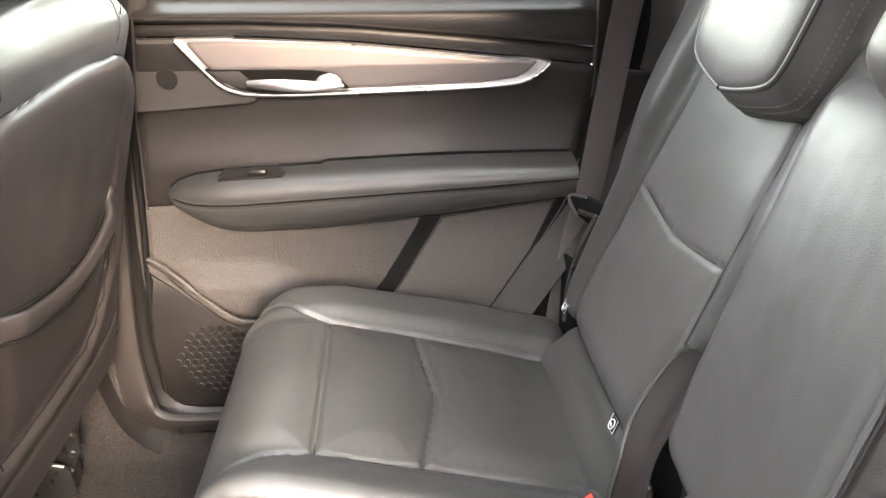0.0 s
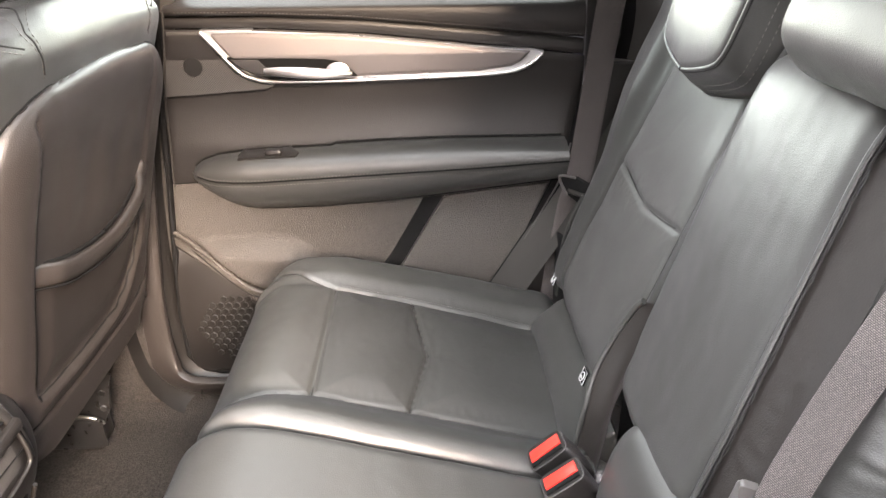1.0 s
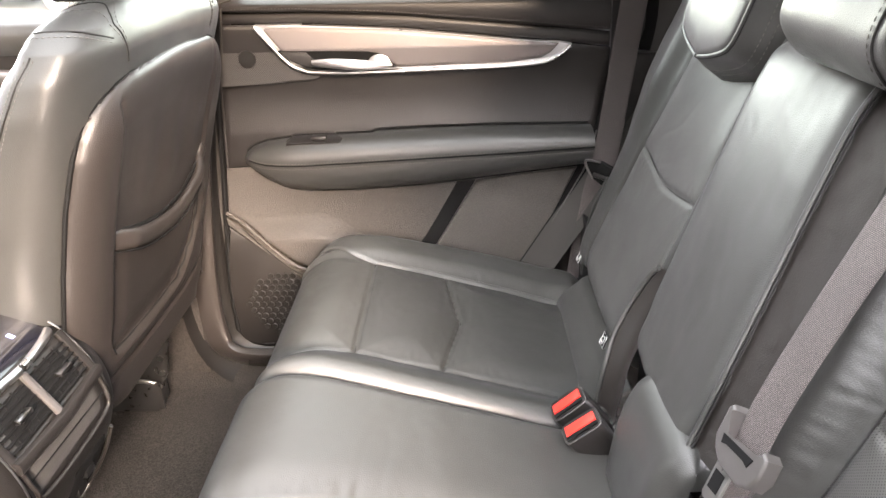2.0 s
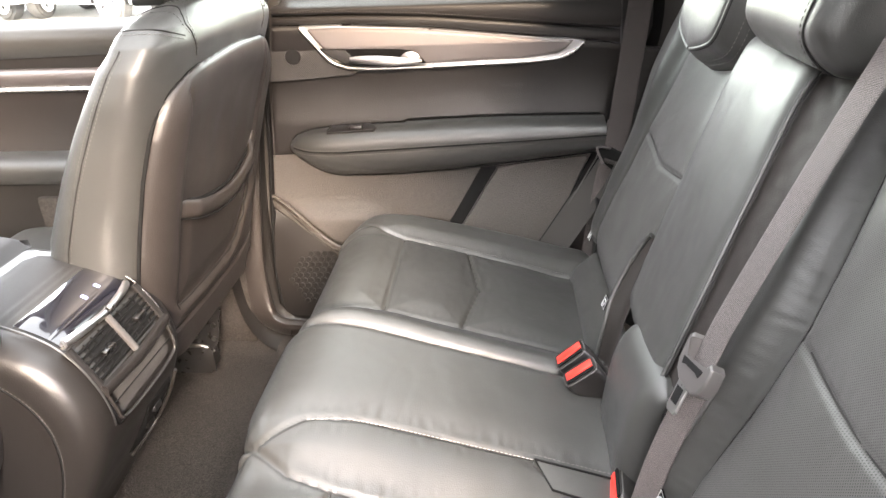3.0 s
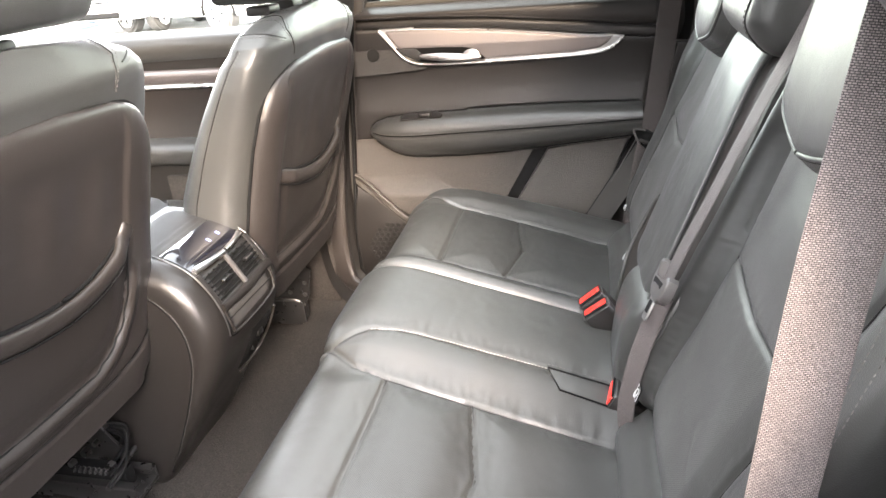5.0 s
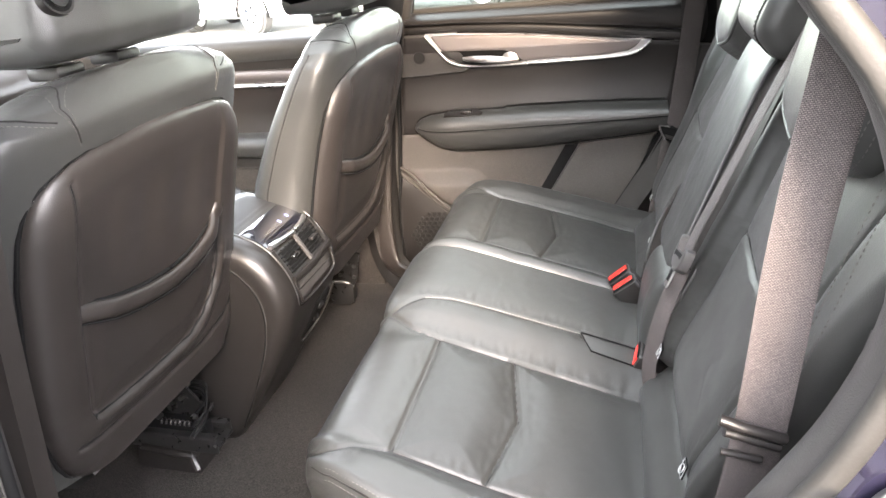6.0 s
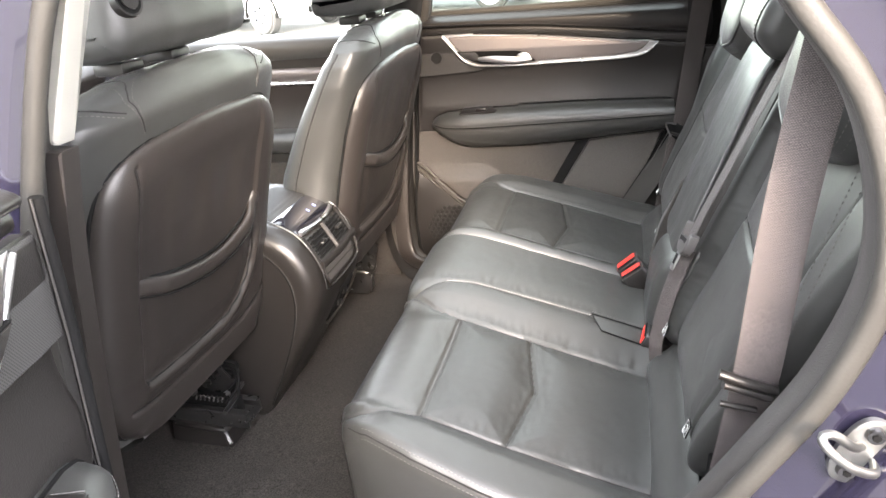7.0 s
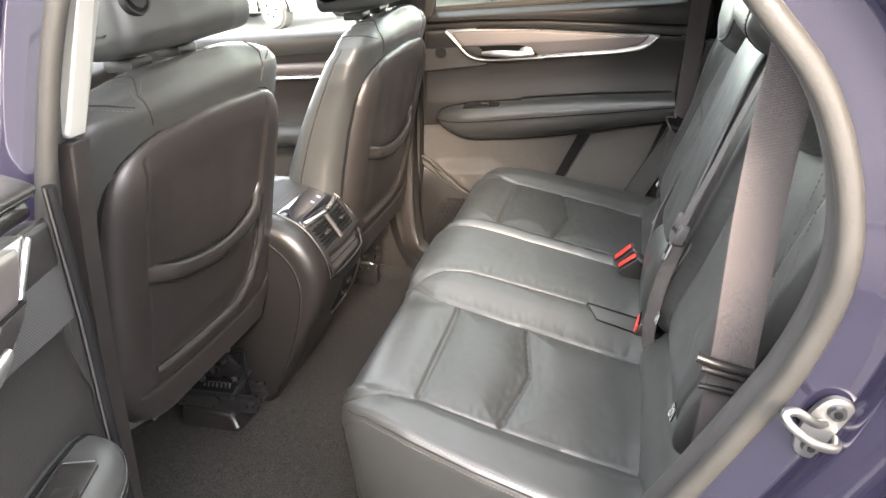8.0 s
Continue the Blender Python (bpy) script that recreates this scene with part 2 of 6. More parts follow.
def tube(name, path, rx, ry, mats, parent=None, label="", up=(0, 1, 0), closed=False, n=12, power=2.0, uv=False):
    """A band of elliptic or boxy section along a path; rx across, ry along up."""
    P = np.array(path, float)
    rings = []
    m = len(P)
    for i in range(m):
        a = P[(i - 1) % m] if (closed or i) else P[i]
        b = P[(i + 1) % m] if (closed or i < m - 1) else P[i]
        t = (b - a) / (np.linalg.norm(b - a) + 1e-9)
        u = np.array(up, float) - np.dot(up, t) * t
        u /= np.linalg.norm(u) + 1e-9
        v = np.cross(t, u)
        ring = []
        for k in range(n):
            c, s = math.cos(2 * math.pi * k / n), math.sin(2 * math.pi * k / n)
            e = 2 / power
            ring.append(P[i] + v * rx * math.copysign(abs(c) ** e, c) + u * ry * math.copysign(abs(s) ** e, s))
        rings.append(ring)
    if closed:
        rings.append(rings[0])
    ob = loft(name, rings, mats, parent, label, caps=not closed)
    if uv:
        run = np.r_[0, np.cumsum(np.linalg.norm(np.diff(P, axis=0), axis=1))]
        layer = ob.data.uv_layers.new(name="UVMap")
        across = [math.copysign(abs(math.cos(2 * math.pi * k / n)) ** (2 / power), math.cos(2 * math.pi * k / n)) * rx for k in range(n)]
        for lp in ob.data.loops:
            i, k = divmod(lp.vertex_index, n)
            layer.data[lp.index].uv = (across[k], run[i])
    return ob


def box(name, x0, x1, y0, y1, z0, z1, mat, parent=None, label="", bevel=0.004, seg=2):
    bm = bmesh.new()
    bmesh.ops.create_cube(bm, size=1)
    for v in bm.verts:
        v.co = Vector((lerp(x0, x1, v.co.x + 0.5), lerp(y0, y1, v.co.y + 0.5), lerp(z0, z1, v.co.z + 0.5)))
    if bevel:
        bmesh.ops.bevel(bm, geom=bm.edges[:], offset=bevel, segments=seg, affect="EDGES", profile=0.5)
    return part(name, bm, mat, parent, label)


def slab(name, pts, normal, depth, mat, parent=None, label="", bevel=0.003, seg=2):
    """A flat plate with the outline pts (3D points in one plane), thickened by depth against normal, its front edge rounded."""
    bm = bmesh.new()
    n = Vector(normal).normalized()
    top = [bm.verts.new(Vector(p)) for p in pts]
    low = [bm.verts.new(Vector(p) - n * depth) for p in pts]
    face = bm.faces.new(top)
    bm.faces.new(low[::-1])
    k = len(pts)
    for i in range(k):
        bm.faces.new((top[i], low[i], low[(i + 1) % k], top[(i + 1) % k]))
    if bevel:
        bmesh.ops.bevel(bm, geom=list(face.edges), offset=bevel, segments=seg, affect="EDGES", profile=0.5)
    return part(name, bm, mat, parent, label)


def seg_dist(px, py, line):
    best = 9.0
    for (ax, ay), (bx, by) in zip(line[:-1], line[1:]):
        dx, dy = bx - ax, by - ay
        t = max(0.0, min(1.0, ((px - ax) * dx + (py - ay) * dy) / (dx * dx + dy * dy + 1e-12)))
        best = min(best, math.hypot(px - ax - t * dx, py - ay - t * dy))
    return best


def pad(name, profile, y0, y1, r, mats, parent=None, label="", n=200, step=0.006, move=None, slot=None, power=2.0):
    """A stuffed pad: a closed x-z profile drawn out from y0 to y1, its ends rounded by r; move(p, n) shifts each point."""
    prof = spline(profile, n, closed=True)
    d = np.roll(prof, -1, 0) - np.roll(prof, 1, 0)
    nrm = np.stack([d[:, 1], -d[:, 0]], 1)
    nrm /= np.linalg.norm(nrm, axis=1)[:, None]
    area = np.sum(prof[:, 0] * np.roll(prof[:, 1], -1) - np.roll(prof[:, 0], -1) * prof[:, 1])
    if area < 0:
        nrm = -nrm
    ends = [r * (1 - math.cos(a * math.pi / 16)) for a in range(8)]
    ys = [y0 + e for e in ends] + list(np.linspace(y0 + r, y1 - r, max(2, int((y1 - y0 - 2 * r) / step)))) + [y1 - e for e in reversed(ends)]
    rings = []
    for y in ys:
        e = max(0.0, (r - min(y - y0, y1 - y)) / r) if r else 0
        e = min(1.0, e)
        inset = r * (1 - (1 - e ** power) ** (1 / power))
        ring = []
        for (a, b), (na, nb) in zip(prof, nrm):
            p = Vector((a - na * inset, y, b - nb * inset))
            q = Vector((na, 0, nb))
            ring.append(p + move(p, q) if move else p)
        rings.append(ring)
    return loft(name, rings, mats, parent, label, slot=slot, sharp=60)


def stitches(name, path, mat, parent, length=0.005, gap=0.003, r=0.0008, lift=(0, 0, 0), label=""):
    """A row of thread stitches along a path, joined in one mesh."""
    P = np.array(path, float) + np.array(lift)
    s = np.r_[0, np.cumsum(np.linalg.norm(np.diff(P, axis=0), axis=1))]
    at = lambda u: np.array([np.interp(u, s, P[:, k]) for k in range(3)])
    verts, faces, u = [], [], 0.0
    while u + length < s[-1]:
        a, b = at(u), at(u + length)
        t = (b - a) / (np.linalg.norm(b - a) + 1e-9)
        v = np.cross(t, (0.3, 0.5, 0.81)); v /= np.linalg.norm(v); w = np.cross(t, v)
        k = len(verts)
        for e, f in ((a, 0.4), ((a + b) / 2, 1.15), (b, 0.4)):
            verts += [e + r * f * (v * math.cos(q) + w * math.sin(q)) for q in (0, 1.57, 3.14, 4.71)]
        for i in range(2):
            for j in range(4):
                faces.append((k + i * 4 + j, k + i * 4 + (j + 1) % 4, k + i * 4 + 4 + (j + 1) % 4, k + i * 4 + 4 + j))
        u += length + gap
    ob = obj(name, verts, faces, mat, parent, label)
    return ob


# ---- setting: ground, floor, body shell ----
def sheet(name, x0, x1, y0, y1, z, mat, label, kind="structure", cat="ground", n=2):
    vs = [(lerp(x0, x1, i / n), lerp(y0, y1, j / n), z) for i in range(n + 1) for j in range(n + 1)]
    return tagged(obj(name, vs, grid_faces(n + 1, n + 1), mat), label, cat, kind=kind)


sheet("ground", -400, 400, -400, 400, 0, ASPHALT, "pale worn asphalt of a car park")

# unseen low wall added behind the camera to block low sky and sun
wl = thing("wall_unseen", "plain weathered concrete wall, unseen, added to shade the open side", "wall", kind="structure")
for k in range(9):
    box("wall_panel", -9.0 + 2.4 * k, -6.612 + 2.4 * k, -3.55, -3.40, 0.0, 2.10, CONCRETE, wl, bevel=0.01)
box("coping", -9.0, 12.6, -3.57, -3.38, 2.10, 2.16, CONCRETE, wl, bevel=0.01)

# carpet with a slight tunnel rise and uneven nap
cx = np.linspace(-1.75, 0.35, 90)
cy = np.linspace(-0.70, 0.70, 70)
cv = []
for x in cx:
    for y in cy:
        z = 0.375 + 0.02 * math.exp(-(y / 0.16) ** 2) + 0.003 * noise.noise((x * 9, y * 9, 0)) + 0.02 * smooth01((abs(y) - 0.6) / 0.08)
        cv.append((x, y, z))
tagged(obj("floor", cv, grid_faces(90, 70), CARPET), "worn dark grey cut-pile car carpet", "floor", kind="structure")
sheet("underbody", -1.9, 1.5, -0.86, 0.86, 0.30, DARK, "dark floor pan under the carpet", cat="floor")

OPENING = [(0.295, 1.338), (0.345, 1.27), (0.372, 1.19), (0.375, 1.11), (0.35, 1.02), (0.31, 0.94), (0.26, 0.85), (0.2, 0.75), (0.12, 0.62), (0.03, 0.51),
           (-0.08, 0.445), (-0.22, 0.425), (-0.36, 0.425), (-0.445, 0.45), (-0.474, 0.52), (-0.478, 0.64), (-0.470, 0.80), (-0.440, 1.02), (-0.392, 1.22), (-0.335, 1.38), (-0.28, 1.48),
           (-0.16, 1.525), (0.02, 1.52), (0.16, 1.485), (0.24, 1.42)]


def outline(side):
    """The opening's outline; on the near side its front edge sits further forward."""
    return [(x - (0.018 if side < 0 and x < -0.3 else 0), z) for x, z in OPENING]


def opening_ring(side, rows, name, mat, label, cat, n=160):
    """A rim round a door opening; rows of (outward offset, |y|)."""
    P = spline(outline(side), n, closed=True)
    d = np.roll(P, -1, 0) - np.roll(P, 1, 0)
    nr = np.stack([d[:, 1], -d[:, 0]], 1)
    nr /= np.linalg.norm(nr, axis=1)[:, None]
    cen = P.mean(0)
    if np.mean(np.sum(nr * (P - cen), 1)) < 0:
        nr = -nr
    rings = []
    back = 0.024 if side < 0 and name.startswith("trim_pillar") else 0.0
    for off, y in rows:
        wide = [(min(off, 0.125) if p[0] < -0.25 and p[1] > 1.06 else off) + back * smooth01((-0.15 - p[0]) / 0.15) * smooth01((0.748 - y) / 0.008) for p in P]
        rings.append([(p[0] + q[0] * w, side * (y - 0.16 * max(0, p[1] - 1.12)), p[1] + q[1] * w) for p, q, w in zip(P, nr, wide)])
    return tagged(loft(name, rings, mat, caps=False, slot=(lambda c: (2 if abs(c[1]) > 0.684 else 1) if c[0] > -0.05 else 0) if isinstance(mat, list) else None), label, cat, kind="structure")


for s, side_name in ((-1, "left"), (1, "right")):
    opening_ring(s, [(0.008, 0.744), (0.030, 0.746), (0.052, 0.749), (0.058, 0.753), (0.063, 0.772), (0.068, 0.777), (0.092, 0.787), (0.098, 0.793), (0.106, 0.850), (0.112, 0.872), (0.128, 0.895), (0.16, 0.90), (0.40, 0.905)],
                 "trim_jamb_" + side_name, PAINT, "dark violet painted door jamb with road dust", "door jamb")
    if s < 0:
        rows = [(0.000, 0.748), (-0.003, 0.744), (-0.005, 0.738), (-0.008, 0.730), (-0.009, 0.720), (-0.007, 0.705), (0.004, 0.688), (0.025, 0.665), (0.05, 0.640), (0.078, 0.620)]
    else:
        rows = [(0.002, 0.738), (0.003, 0.722), (0.012, 0.708), (0.035, 0.690), (0.058, 0.664), (0.072, 0.640), (0.078, 0.620)]
    # far trim is darker than near; black beside the door stands for shade
    opening_ring(s, rows, "trim_pillar_" + side_name, PILLAR if s < 0 else [TRIMDARK, PILLAR, DARK], "grey plastic pillar and sill trim" if s < 0 else "charcoal plastic pillar and sill trim, shade painted in beside the door gap", "trim")
    P = spline(outline(s), 150, closed=True)
    q = 0.002 if s < 0 else 0.0
    cen = P.mean(0)
    seal = tube("seal", [(p[0] + q * np.sign(p[0] - cen[0]), s * (0.748 - 0.16 * max(0, p[1] - 1.12)), p[1]) for p in P], 0.0105 if s < 0 else 0.019, 0.010 if s < 0 else 0.014, RUBBER if s < 0 else SEALDARK, up=(0, s, 0), closed=True, n=14, power=2.6)
    tagged(seal, "dusty tan rubber weatherstrip round a door opening" if s < 0 else "dark rubber weatherstrip round a closed door", "weatherstrip", kind="structure")

# scuff plate and curved kick trim at the foot of the far door opening
scuff = tagged(tube("trim_scuff_right", spline([(-0.474, 0.694, 1.06), (-0.487, 0.686, 0.90), (-0.503, 0.674, 0.75), (-0.513, 0.664, 0.62), (-0.512, 0.660, 0.52), (-0.498, 0.655, 0.462), (-0.47, 0.650, 0.437), (-0.43, 0.648, 0.428), (-0.36, 0.648, 0.426), (-0.20, 0.648, 0.426), (0.05, 0.648, 0.426)], 110), 0.030, 0.013, VINYL, up=(0, 0.85, 0.5), n=16, power=3), "charcoal moulded scuff plate along the far sill", "trim", kind="structure")
tube("joint", [(-0.432, 0.664, 0.444), (-0.432, 0.640, 0.434), (-0.432, 0.622, 0.418)], 0.0012, 0.0012, DARK, scuff, n=6)

tagged(box("trim_kick_right", -1.0, -0.53, 0.648, 0.664, 0.36, 0.78, CARPET, bevel=0.004), "brown carpeted kick panel below the far middle pillar", "trim", kind="structure")

# pale upper cover of the near middle pillar
tagged(slab("pillar_middle", [(-0.440, -0.690, 1.228), (-0.416, -0.690, 1.228), (-0.350, -0.690, 1.373), (-0.296, -0.670, 1.50), (-0.330, -0.670, 1.50), (-0.380, -0.690, 1.373)], (0.3, -1, 0.1), 0.04, BEIGE, bevel=0.006, seg=3), "pale beige upper trim of the middle pillar", "pillar", kind="structure")
tagged(slab("pillar_middle_lower", [(-0.56, -0.700, 0.60), (-0.522, -0.700, 0.60), (-0.489, -0.700, 0.808), (-0.463, -0.700, 0.961), (-0.439, -0.700, 1.085), (-0.421, -0.700, 1.16), (-0.403, -0.700, 1.224), (-0.443, -0.700, 1.224), (-0.50, -0.700, 0.96)], (0.3, -1, 0.1), 0.04, VINYL, bevel=0.005, seg=2), "dark lower trim of the middle pillar", "pillar", kind="structure")

# trim beside the rear seat, behind the hanging belts
for s, side_name in ((-1, "left"), (1, "right")):
    tagged(slab("trim_rear_" + side_name, [(0.14, s * 0.676, 0.48), (0.215, s * 0.676, 0.64), (0.30, s * 0.676, 0.80), (0.352, s * 0.676, 0.93), (0.375, s * 0.672, 1.08), (0.58, s * 0.672, 1.08), (0.58, s * 0.676, 0.45)], (0, -s, 0), 0.03, SMOOTH, bevel=0.006, seg=3), "charcoal plastic trim beside the rear seat", "trim", kind="structure")

for s, side_name in ((-1, "left"), (1, "right")):
    x0 = 0.395 if s < 0 else 0.338
    tagged(slab("pillar_quarter_" + side_name, [(x0, s * 0.712, 1.03), (0.70, s * 0.712, 1.03), (0.70, s * 0.66, 1.50), (x0 - 0.08, s * 0.66, 1.46), (x0 - 0.01, s * 0.69, 1.25)], (0, -s, 0.1), 0.02, TRIMDARK, bevel=0.004), "dark trim of the rear pillar", "pillar", kind="structure")

# highlight along the far trim's front edge, drawn as a thin pale tube
tube("trim_highlight_right", spline([(0.137, 0.672, 0.48), (0.212, 0.672, 0.64), (0.297, 0.672, 0.80), (0.349, 0.672, 0.93), (0.372, 0.668, 1.07)], 40), 0.0016, 0.0016, PALEGREY, n=8)
tagged(bpy.data.objects["trim_highlight_right"], "thin pale line painted as the highlight on the far side trim", "trim", kind="structure")

# roof with headliner, front and rear walls of the cabin
rx, ry_ = np.linspace(-1.15, 1.6, 56), np.linspace(-0.68, 0.68, 30)
rv = [(x, y, 1.60 - 0.10 * (y / 0.68) ** 2 - 0.04 * ((x - 0.1) / 1.4) ** 2) for x in rx for y in ry_]
in_glass = lambda f: -0.80 < np.mean([rv[k][0] for k in f]) < 0.42 and abs(np.mean([rv[k][1] for k in f])) < 0.50
rf = [f for f in grid_faces(56, 30) if not in_glass(f)]
gf = [f for f in grid_faces(56, 30) if in_glass(f)]
tagged(obj("ceiling", rv, rf, HEADLINER), "pale beige woven headliner round a glass roof", "ceiling", kind="structure")
tagged(obj("roof", [(x, y * 1.04, z + 0.04) for x, y, z in rv], rf, PAINT), "dark violet painted roof panel", "roof", kind="structure")
rg = tagged(obj("window_roof", [(x, y, z + 0.03) for x, y, z in rv], gf, ROOFGLASS), "tinted glass roof panel", "window", kind="structure")
rg.visible_shadow = False
ws = tagged(obj("window_front", [(-1.16, -0.60, 1.535), (-1.16, 0.60, 1.535), (-1.76, 0.72, 1.11), (-1.76, -0.72, 1.11)], [(0, 1, 2, 3)], WINDSCREEN), "tinted windscreen glass", "window", kind="structure")
ws.visible_shadow = False
tagged(slab("wall_rear", [(1.3, -0.7, 0.35), (1.3, 0.7, 0.35), (1.42, 0.7, 1.1), (1.42, -0.7, 1.1)], (-1, 0, 0), 0.05, SMOOTH), "dark trim of the tailgate", "wall", kind="structure")
tagged(slab("wall_front", [(-1.95, -0.75, 0.3), (-1.95, 0.75, 0.3), (-1.95, 0.75, 1.0), (-1.95, -0.75, 1.0)], (1, 0, 0), 0.05, SMOOTH), "dark bulkhead behind the dashboard", "wall", kind="structure")
for s, side_name in ((-1, "left"), (1, "right")):
    # windscreen pillar
    tagged(tube("pillar_front_" + side_name, [(-1.15, s * 0.60, 1.53), (-1.45, s * 0.66, 1.34), (-1.75, s * 0.72, 1.12)], 0.04, 0.05, SMOOTH), "grey windscreen pillar trim", "pillar", kind="structure")
    # cargo side wall below and quarter pillar
    tagged(box("wall_cargo_" + side_name, 0.45, 1.4, min(s * 0.70, s * 0.76), max(s * 0.70, s * 0.76), 0.35, 1.12, SMOOTH), "dark plastic cargo side trim", "wall", kind="structure")
    tagged(slab("wall_quarter_" + side_name, [(0.42, s * 0.885, 0.30), (1.6, s * 0.885, 0.30), (1.6, s * 0.885, 1.12), (0.55, s * 0.885, 1.12)], (0, s, 0), 0.02, PAINT, bevel=0), "dark violet rear quarter panel", "car body", kind="structure")
    tagged(tube("pillar_rear_" + side_name, [(1.1, s * 0.64, 1.52), (1.25, s * 0.66, 1.35), (1.4, s * 0.70, 1.1)], 0.07, 0.04, SMOOTH), "dark rear pillar trim", "pillar", kind="structure")

# front door shells
for s, side_name in ((-1, "left"), (1, "right")):
    tagged(slab("wall_front_door_" + side_name, [(-1.85, s * 0.90, 0.28), (-0.60, s * 0.90, 0.28), (-0.56, s * 0.90, 1.10), (-1.75, s * 0.88, 1.08)], (0, s, 0), 0.03, PAINT, bevel=0), "dark violet outer skin of a front door", "car body", kind="structure")


# ---- door panel ----
XF = curve1([(0.43, -0.462), (0.457, -0.468), (0.58, -0.467), (0.74, -0.452), (0.856, -0.439), (1.02, -0.425), (1.146, -0.405), (1.2, -0.398)])
XR = curve1([(0.43, 0.06), (0.614, 0.178), (0.731, 0.239), (0.85, 0.300), (0.92, 0.317), (0.99, 0.33), (1.1, 0.35), (1.2, 0.355)])
GROOVE_A = curve1([(-0.4, 1.158), (-0.259, 1.157), (-0.083, 1.149), (0.061, 1.136), (0.191, 1.124), (0.35, 1.109)])
GROOVE_B = curve1([(-0.4, 1.140), (-0.25, 1.138), (-0.083, 1.128), (0.061, 1.113), (0.191, 1.099), (0.35, 1.081)])
ARM_TOP = curve1([(-0.392, 0.883), (-0.385, 0.895), (-0.37, 0.907), (-0.34, 0.917), (-0.284, 0.924), (-0.195, 0.928), (-0.03, 0.934), (0.1, 0.937), (0.31, 0.936)])
ARM_SEAM = curve1([(-0.392, 0.882), (-0.375, 0.880), (-0.343, 0.876), (-0.259, 0.876), (-0.146, 0.881), (-0.003, 0.888), (0.142, 0.895), (0.31, 0.905)])
ARM_BOT = curve1([(-0.392, 0.872), (-0.38, 0.860), (-0.354, 0.839), (-0.33, 0.825), (-0.31, 0.816), (-0.272, 0.809), (-0.144, 0.811), (-0.005, 0.821), (0.145, 0.839), (0.31, 0.858)])
ARM_MID = curve1([(-0.45, 0.857), (-0.385, 0.859), (-0.3, 0.868), (0.35, 0.90)])


def band(name, zlo, zhi, depth, mat, parent, label="", nu=90, nv=14, x0=None, x1=None, lip=0.004):
    """A door skin between two heights; depth(x, z) gives |y|. Its edges curl back into the seams."""
    verts = []
    for i in range(nu):
        u = i / (nu - 1)
        xa = lerp(-0.44, 0.33, u) if x0 is None else lerp(x0, x1, u)
        a, b = zlo(xa), zhi(xa)
        for j in range(nv):
            v = j / (nv - 1)
            z = lerp(a, b, v)
            x = lerp(XF(z), XR(z), u) if x0 is None else xa
            e = min(v, 1 - v) * abs(b - a)
            f = min(u, 1 - u) * 0.77
            curl = lip * (math.exp(-(e / 0.003) ** 2) + math.exp(-(f / 0.004) ** 2))
            verts.append((x, depth(x, z) + curl, z))
    return obj(name, verts, grid_faces(nu, nv), mat, parent, label, sharp=70)


def lower_depth(x, z):
    """The hollow and swell of the lower door: a map pocket that bulges in, set back behind the armrest."""
    y = 0.702 + 0.02 * smooth01((0.80 - z) / 0.3)
    top = 0.755 - 0.05 * smooth01((x + 0.25) / 0.12)
    swell = smooth01((top - z) / 0.05) * smooth01((-0.15 - x) / 0.08)
    rim = float(np.interp(x, [-0.45, -0.419, -0.375, -0.345, -0.311, -0.285, -0.24, -0.19], [0.76, 0.741, 0.702, 0.674, 0.645, 0.634, 0.634, 0.655]))
    swell *= smooth01((z - rim + 0.012) / 0.02)
    return y - 0.036 * swell * smooth01((x + 0.46) / 0.12) + 0.01 * smooth01((rim - z) / 0.02) * smooth01((-0.15 - x) / 0.04)


